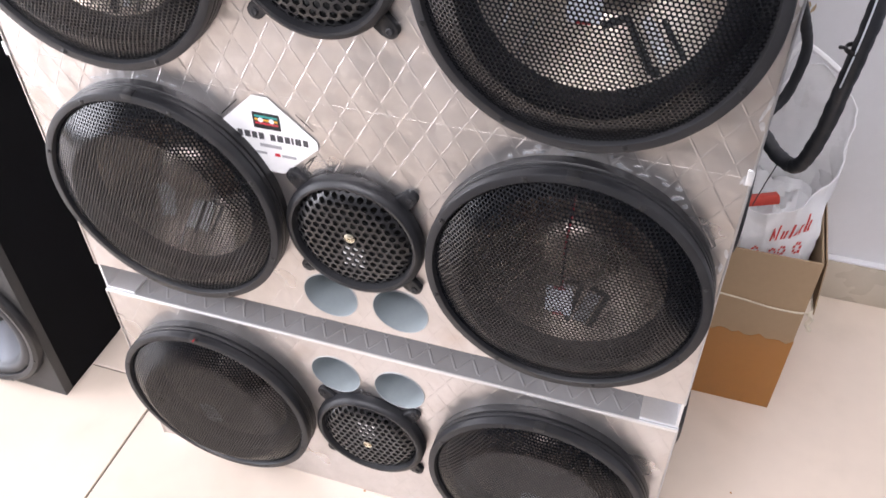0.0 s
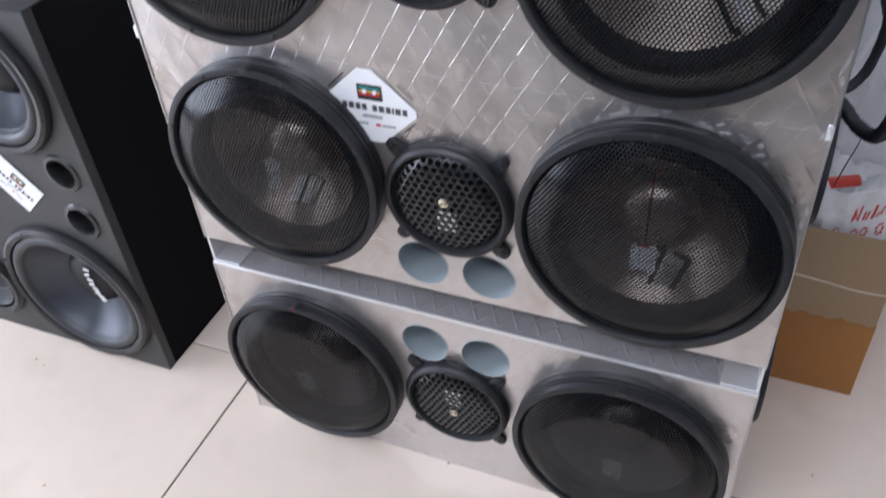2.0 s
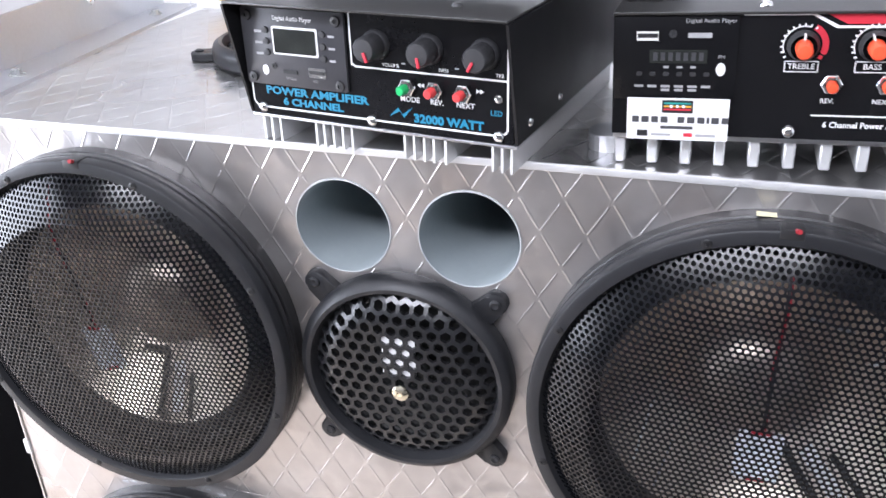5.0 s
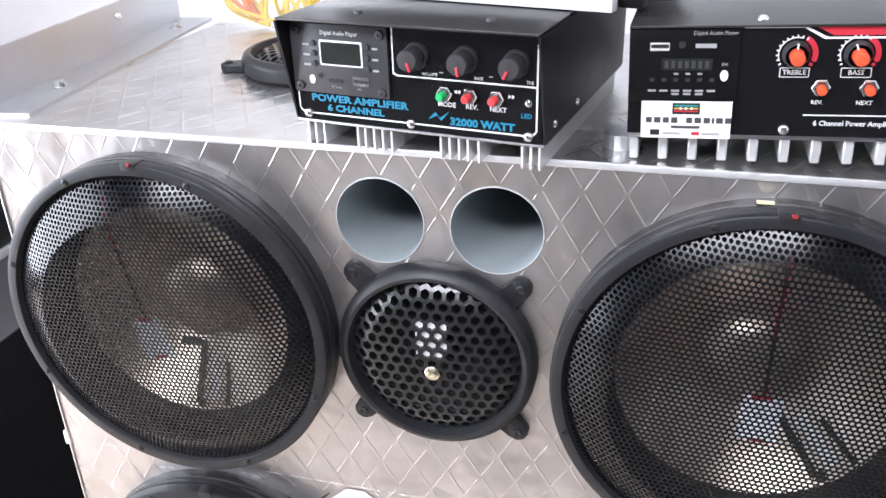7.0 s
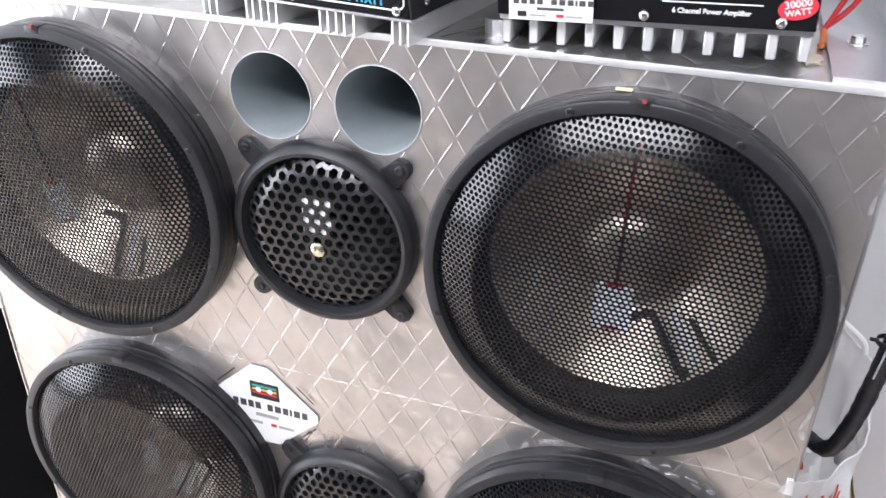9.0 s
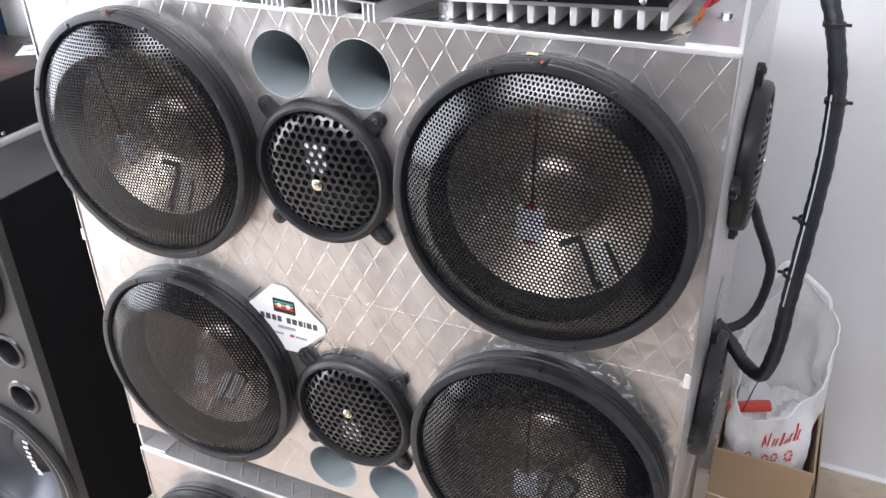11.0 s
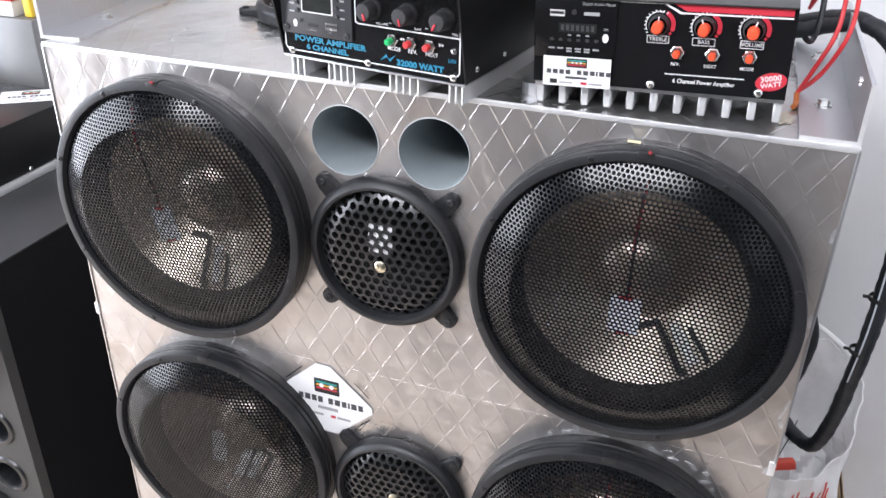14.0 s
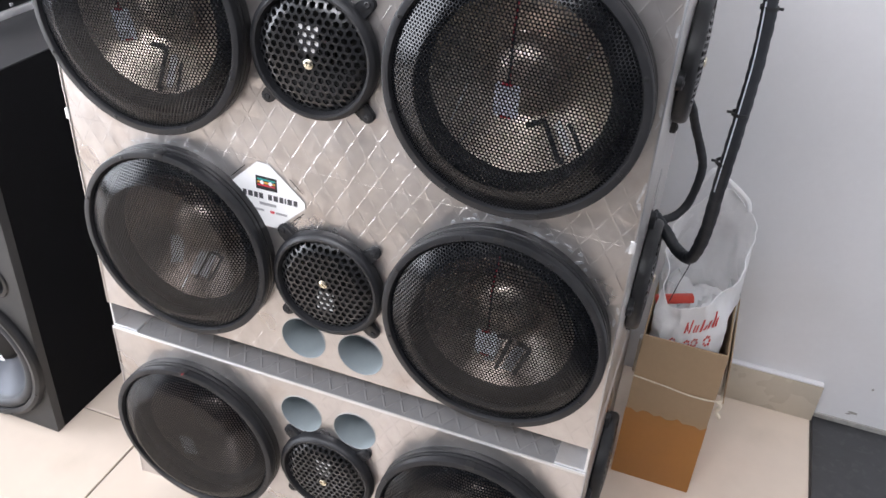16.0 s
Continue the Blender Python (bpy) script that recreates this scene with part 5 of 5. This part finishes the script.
bmesh.ops.translate(tape, vec=(0, 0.0006, 0), verts=[g for g in ret["geom"] if isinstance(g, bmesh.types.BMVert)])
bmesh.ops.recalc_face_normals(tape, faces=list(tape.faces))
part("brown_tape", tape, CARD_BROWN, carton, "glossy orange-brown tape with a torn upper edge", smooth=False)
part("brown_tape", box(CW / 2 + 0.0002, CW / 2 + 0.0009, 0.0, CD, 0.0, 0.165), CARD_BROWN, carton, "glossy orange-brown tape", smooth=False)
part("side_flap", box(0.0, 0.002, 0.004, CD - 0.02, -0.105, 0.0, 0.0005), CARDBOARD, carton, "folded-down cardboard flap", pose(CW / 2 + 0.004, 0.004, CH - 0.004, 0, -5, 0), smooth=False)
string = tube([(-CW / 2 - 0.002, -0.0015, 0.242), (-0.02, -0.003, 0.238), (0.03, -0.003, 0.232), (CW / 2 + 0.004, -0.002, 0.236), (CW / 2 + 0.009, 0.03, 0.236), (CW / 2 + 0.009, CD, 0.238)], 0.0016, 7)
part("twine", string, TWINE, carton, "pale twine tied round it")
part("twine_knot", tube([(CW / 2 + 0.003, -0.004, 0.236), (CW / 2 + 0.010, -0.006, 0.230), (CW / 2 + 0.006, -0.007, 0.218), (CW / 2 + 0.014, -0.006, 0.205)], 0.0034, 7), TWINE, carton)


def bag_point(a, t, out=0.0):
    """The carrier bag's skin: angle a (0 = right, 270 = front), t from its foot up to the rim."""
    ca, sa = math.cos(radians(a)), math.sin(radians(a))
    low = ((a - 228 + 180) % 360 - 180) / 24
    rim = 0.475 + 0.066 * sa + 0.016 * ca - 0.030 * math.exp(-low * low) + 0.004 * math.sin(radians(5 * a))
    z = 0.24 + (rim - 0.24) * t
    swell = min(max((z - CH + 0.01) / 0.06, 0.0), 1.0)
    rx, ry = 0.058 + 0.004 * swell, 0.077 + 0.006 * swell
    w = noise.noise((ca * 2.6, sa * 2.6, z * 16)) * 0.010 * (0.3 + swell) + noise.noise((ca * 7, sa * 7, z * 40)) * 0.0035
    flat = 1 / max(abs(ca), abs(sa)) if z < CH else 1 + (1 / max(abs(ca), abs(sa)) - 1) * max(0, 1 - (z - CH) / 0.10)
    flat = min(flat, 1.22)
    return Vector((0.482 + (rx + w + out) * ca * flat, 0.442 + (ry + w + out) * sa * flat, z))


bag = base("carrier_bag", pose(0, 0, 0), "white plastic carrier bag with red print, standing open in the carton", "plastic bag")
bm = bmesh.new()
NA, NT = 72, 22
grid = [[bm.verts.new(bag_point(360 * i / NA, j / NT)) for i in range(NA)] for j in range(NT + 1)]
for j in range(NT):
    for i in range(NA):
        bm.faces.new((grid[j][i], grid[j][(i + 1) % NA], grid[j + 1][(i + 1) % NA], grid[j + 1][i]))
part("skin", bm, BAG, bag)
part("hem", tube([bag_point(6 * k, 1.0) for k in range(61)], 0.0011, 6, resample=2), BAG_HEM, bag, "white folded hem")
handle = [bag_point(a, 1.0, 0.0) for a in (40, 95, 140)]
part("handle", tube([handle[0], handle[0] + Vector((-0.01, 0, 0.022)), handle[1] + Vector((-0.006, -0.016, 0.036)), handle[1] + Vector((-0.022, -0.016, 0.034)), handle[2] + Vector((0, 0, 0.018)), handle[2]], 0.0045, 8), BAG_HEM, bag)


def bag_print(a0, a1, t0, t1, skew, name="red_print_bar"):
    """A red printed bar that follows the bag's skin."""
    v, f, n = [], [], 4
    for j in range(n + 1):
        for i in range(n + 1):
            v.append(bag_point(a0 + (a1 - a0) * i / n + skew * j / n, t0 + (t1 - t0) * j / n, 0.0016))
    for j in range(n):
        for i in range(n):
            k = j * (n + 1) + i
            f.append((k, k + 1, k + n + 2, k + n + 1))
    put(name, data_mesh(name, v, f, CARTON_RED, True), bag)


for k, (a, t, dw, tall, skew) in enumerate(((264, 0.66, 2.2, 0.125, 1.5), (268.5, 0.69, 2.0, 0.09, -2.6), (271, 0.66, 2.2, 0.135, 1.8), (277.5, 0.665, 2.0, 0.075, 1.2), (281, 0.665, 2.0, 0.08, 1.2), (286.5, 0.665, 2.2, 0.13, 1.4), (290, 0.69, 3.4, 0.035, 2.4), (296.5, 0.67, 3.4, 0.03, 0.8), (297.5, 0.715, 3.2, 0.03, 0.8), (303, 0.67, 2.2, 0.13, 1.4), (306.5, 0.67, 2.2, 0.075, 1.2))):
    bag_print(a, a + dw * 1.1, t - 0.005, t + tall * 1.15, skew * 1.2)
for a, t in ((250, 0.53), (272, 0.52), (283, 0.53), (299, 0.54)):
    for q in range(7):
        b = 360 / 7 * q
        bag_print(a + 3.6 * math.cos(radians(b)) - 1.2, a + 3.6 * math.cos(radians(b)) + 1.2, t + 0.045 * math.sin(radians(b)) - 0.013, t + 0.045 * math.sin(radians(b)) + 0.013, 0.8)
tagged(part("red_packet", box(-0.034, 0.030, -0.010, 0.010, -0.007, 0.007, 0.003), CARTON_DULL, None, "", pose(0.450, 0.412, 0.378, -20, -10, 14)), "small red packet inside the white carrier bag", "packet")
crumple = bmesh.new()
bmesh.ops.create_grid(crumple, x_segments=16, y_segments=16, size=0.5)
for v in crumple.verts:
    x, y = v.co.x, v.co.y
    v.co = Vector((0.482 + x * 0.105, 0.445 + y * 0.14, 0.352 + 0.03 * noise.noise((x * 4, y * 4, 1.7)) + 0.008 * noise.noise((x * 12, y * 12, 4.0))))
tagged(part("crumpled_liner", crumple, BAG), "crumpled pale film inside the carrier bag", "plastic film")

tagged(part("thin_string", tube([(0.460, 0.383, 0.490), (0.456, 0.378, 0.465), (0.449, 0.372, 0.440), (0.441, 0.372, 0.398)], 0.0008, 6), LOOM), "thin dark string hanging into the carrier bag", "string")

# ---- tower loudspeaker beside it ----
tower = base("tower_speaker", pose(-0.594, 0.014, 0), "black tower loudspeaker with a charcoal front, standing on the tiles", "loudspeaker")
TW, TH, TD = 0.49, 0.705, 0.50
DR = [(-0.146, 0.157, 0.137), (-0.141, 0.585, 0.112), (-0.382, 0.125, 0.074), (-0.372, 0.305, 0.074)]
PT = [(-0.055, 0.437, 0.0262), (-0.057, 0.341, 0.0262)]
part("front_panel", holed_panel(-TW, 0, 0, TH, DR + PT, 0.0, 0.0175), TOWER_FACE, tower, "charcoal leatherette front", smooth=False)
for x0, x1 in ((-TW, -TW + 0.018), (-0.018, 0.0)):
    part("side_panel", box(x0, x1, 0.0178, TD, 0.0, TH, 0.001), CARPET, tower, "black carpeted side", smooth=False)
part("back_panel", box(-TW + 0.0182, -0.0182, TD - 0.018, TD, 0.0, TH), CARPET, tower, smooth=False)
part("bottom_panel", box(-TW + 0.0182, -0.0182, 0.0178, TD - 0.0182, 0.0, 0.018), CARPET, tower, smooth=False)
part("top_panel", box(-TW, 0.0, 0.0, TD, TH + 0.0003, TH + 0.003, 0.001), TOWER_TOP, tower, "dark grey vinyl top")


def bare_woofer(x, z, r, print_bars):
    w = part("woofer", lathe([(r - 0.004, 0.0), (r + 0.012, 0.0), (r + 0.013, 0.004), (r + 0.010, 0.012), (r + 0.004, 0.015), (r - 0.004, 0.013), (r - 0.006, 0.006)], 72), BASKET, tower, "", facing(x, 0, z))
    part("surround", lathe([(r - 0.004 - 0.011 + 0.011 * math.cos(a), 0.003 + 0.010 * math.sin(a)) for a in [math.pi * i / 8 for i in range(9)]] + [(r - 0.029, 0.0)], 64), HOLDER, w)
    part("cone", lathe([(r - 0.027, 0.002), (r * 0.7, -0.018), (r * 0.40, -0.044), (r * 0.34, -0.048), (0, -0.048)], 64), CONE_GREY, w, "grey metallic cone")
    part("dust_cap", lathe([(r * 0.40, -0.044)] + [(r * 0.39 * math.cos(a), -0.043 + 0.022 * math.sin(a)) for a in [math.pi / 2 * i / 8 for i in range(8)]] + [(0, -0.021)], 40), CONE_BLACK, w, "black dust cap")
    part("basket", lathe([(r - 0.005, 0.0), (r * 0.9, -0.05), (r * 0.5, -0.10), (0, -0.10)], 40), BASKET, w)
    for i in range(8):
        a = radians(22.5 + 45 * i)
        put("screw", M_SCREW, w, pose((r + 0.005) * math.cos(a), (r + 0.005) * math.sin(a), 0.0145))
    if print_bars:
        for k in range(8):
            y = 0.036 - 0.010 * k
            zz = -0.040 + 0.020 * math.sqrt(max(0.0, 1 - (abs(y) / (r * 0.43)) ** 2))
            part("logo_bar", box(-0.005 - 0.002 * (k % 2), 0.005 + 0.002 * ((k + 1) % 2), -0.0030, 0.0030, 0, 0.0008), WHITE_INK, w, "", pose(0.010 + 0.0022 * k, y, zz + 0.0008, 0, 0, 14 if k % 2 else -10), smooth=False)
    return w


bare_woofer(*DR[0], True)
bare_woofer(*DR[1], False)
for x, z, r in DR[2:]:
    d = part("mid_driver", lathe([(r - 0.004, 0.0), (r + 0.009, 0.0), (r + 0.010, 0.004), (r + 0.004, 0.012), (r - 0.005, 0.010)], 56), BASKET, tower, "", facing(x, 0, z))
    part("surround", lathe([(r - 0.004, 0.004), (r - 0.010, 0.008), (r - 0.016, 0.002)], 48), RUBBER, d)
    part("cone", lathe([(r - 0.015, 0.002), (r * 0.4, -0.020), (0, -0.020)], 48), CONE_BLACK, d)
    part("phase_plug", lathe([(0.014, -0.020), (0.012, 0.0), (0.007, 0.008), (0, 0.011)], 24), SCREEN, d)
    part("rim_line", lathe([(r * 0.52, -0.0125), (r * 0.55, -0.0112)], 32), CONE_GREY, d)
for x, z, r in PT:
    p = part("bass_port", lathe([(r - 0.003, -0.10), (r - 0.003, -0.002), (r, 0.004), (r + 0.006, 0.003), (r + 0.008, 0.0), (r + 0.004, -0.004), (r - 0.0005, -0.10)], 40), HEX_GRILLE, tower, "glossy black flared port", facing(x, 0, z))
    part("port_end", lathe([(r - 0.003, -0.10), (0, -0.10)], 24), BLACK_INK, p)
shop_sticker(pose(-0.766, 0.0125, 0.392, 90) @ pose(0, 0, 0, 0, 0, -48), [(x, y) for x, y in CARD], 0.088, "white shop label stuck askew on the charcoal tower front", 0.17)

tower_amp = base("tower_amplifier", pose(-0.752, 0.17, TH + 0.0035), "black amplifier with a bright silver base plate on the tower", "amplifier")
part("base_plate", box(-0.26, 0.004, -0.004, 0.25, 0.0, 0.013, 0.001), CASE_SILVER, tower_amp, "bright silver base plate")
part("body", box(-0.255, 0.0, 0.0, 0.245, 0.0133, 0.100, 0.0015), AMP_BLACK, tower_amp)
part("lid", box(-0.257, 0.002, -0.003, 0.247, 0.1003, 0.1020, 0.0006), AMP_TOP, tower_amp, "grey satin lid")
for y in (0.02, 0.11, 0.2):
    part("side_screw", lathe([(0.0038, 0), (0.003, 0.002), (0, 0.0026)], 12), CHROME, tower_amp, "", pose(0.0005, y, 0.020, 0, 90, 0))
shop_sticker(pose(-0.817, 0.372, TH + 0.1062, 0, 0, 35), [(x, y * 0.8) for x, y in CARD], 0.095, "white shop label on the grey amplifier lid", 0.17)

tagged(part("grey_metal_case", box(-1.0, -0.850, 0.442, 0.50, TH + 0.0035, 0.918, 0.003), GREY_BOX), "grey metal case standing at the back of the tower's top", "metal case")
lo = base("printed_carton", pose(-1.045, 0.40, TH + 0.0035), "small dark blue carton with an orange band on the tower", "carton")
part("body", box(-0.05, 0.036, 0.0, 0.09, 0.0, 0.148, 0.001), CARTON_BLUE, lo)
part("orange_band", box(-0.0505, 0.0366, -0.0006, 0.0906, 0.149, 0.186, 0.0006), CARTON_ORANGE, lo, "orange printed band")
red_carton = base("printed_carton", pose(-0.965, 0.447, 0.919), "red and white printed carton on the grey case", "carton")
part("body", box(-0.10, 0.075, 0.0, 0.05, 0.0, 0.026, 0.001), CARTON_WHITE, red_carton)
part("red_lid", box(-0.101, 0.076, -0.001, 0.051, 0.0263, 0.085, 0.001), CARTON_RED, red_carton, "red printed upper part")
tagged(part("yellow_packet", box(-0.875, -0.858, 0.455, 0.485, 0.919, 0.965, 0.003), CARTON_YELLOW), "small yellow packet standing on the grey case", "packet")

for x, z, w, h in ((0.470, 0.567, 0.004, 0.012), (0.477, 0.561, 0.005, 0.016), (0.475, 0.548, 0.003, 0.006)):
    tagged(blot(None, "wall_mark", WALL_MARK, x, z, w, h, "", BACK - 0.0006), "small brown scuff on the white wall", "scuff mark", kind="structure")

for x, z, w, h in ((0.846, 0.039, 0.020, 0.007), (0.838, 0.034, 0.010, 0.004), (0.862, 0.109, 0.005, 0.006)):
    tagged(blot(None, "wall_mark", CEMENT, x, z, w, h, "", BACK - 0.0006), "small grey chip in the white wall paint", "scuff mark", kind="structure")
glue_pts = [(0.010 * (0.8 + 0.35 * math.sin(3.1 * k)) * math.cos(2 * math.pi * k / 13), 0.017 * (0.85 + 0.3 * math.sin(2.3 * k)) * math.sin(2 * math.pi * k / 13)) for k in range(13)]
part("glue_patch", plate(glue_pts, 0.0, 0.0012, 0.0004), GLUE_CREAM, upper, "dried cream glue on the top sheet", pose(0.334, 0.046, TOP - SILL + 0.0022), smooth=False)

rng = random.Random(5)
for x, y in ((-0.859, -0.049), (-0.834, -0.057), (-0.644, -0.265), (0.510, 0.166), (-0.032, -0.003)):
    pts = [(0.0022 * (0.6 + 0.8 * rng.random()) * math.cos(a), 0.0016 * (0.6 + 0.8 * rng.random()) * math.sin(a)) for a in [2 * math.pi * i / 7 for i in range(7)]]
    tagged(part("dirt_speck", plate(pts, 0.0, 0.0006), CARD_BROWN, None, "", pose(x, y, 0.0003, 0, 0, rng.uniform(0, 180)), smooth=False), "small brown speck of dirt on the cream tiles", "dirt", "specks of dirt on the floor")


# ---- floor tiles, each its own piece ----
M_FLOOR_TILE = to_mesh("tile", box(0, 0.597, 0, 0.597, -0.012, 0.0, 0.0012, 1), TILE)
M_WIDE_TILE = to_mesh("tile", box(0, 0.614, 0, 0.597, -0.012, 0.0, 0.0012, 1), TILE)
for i in range(-5, 1):
    for j in range(-6, 5):
        x, y = 0.1585 + 0.6 * i, 0.088 + 0.6 * (j - 1) + 0.0015
        if x < LEFT or x > RIGHT or y < FRONT:
            continue
        put("tile", M_FLOOR_TILE if i else M_WIDE_TILE, floor, pose(x, y, 0))
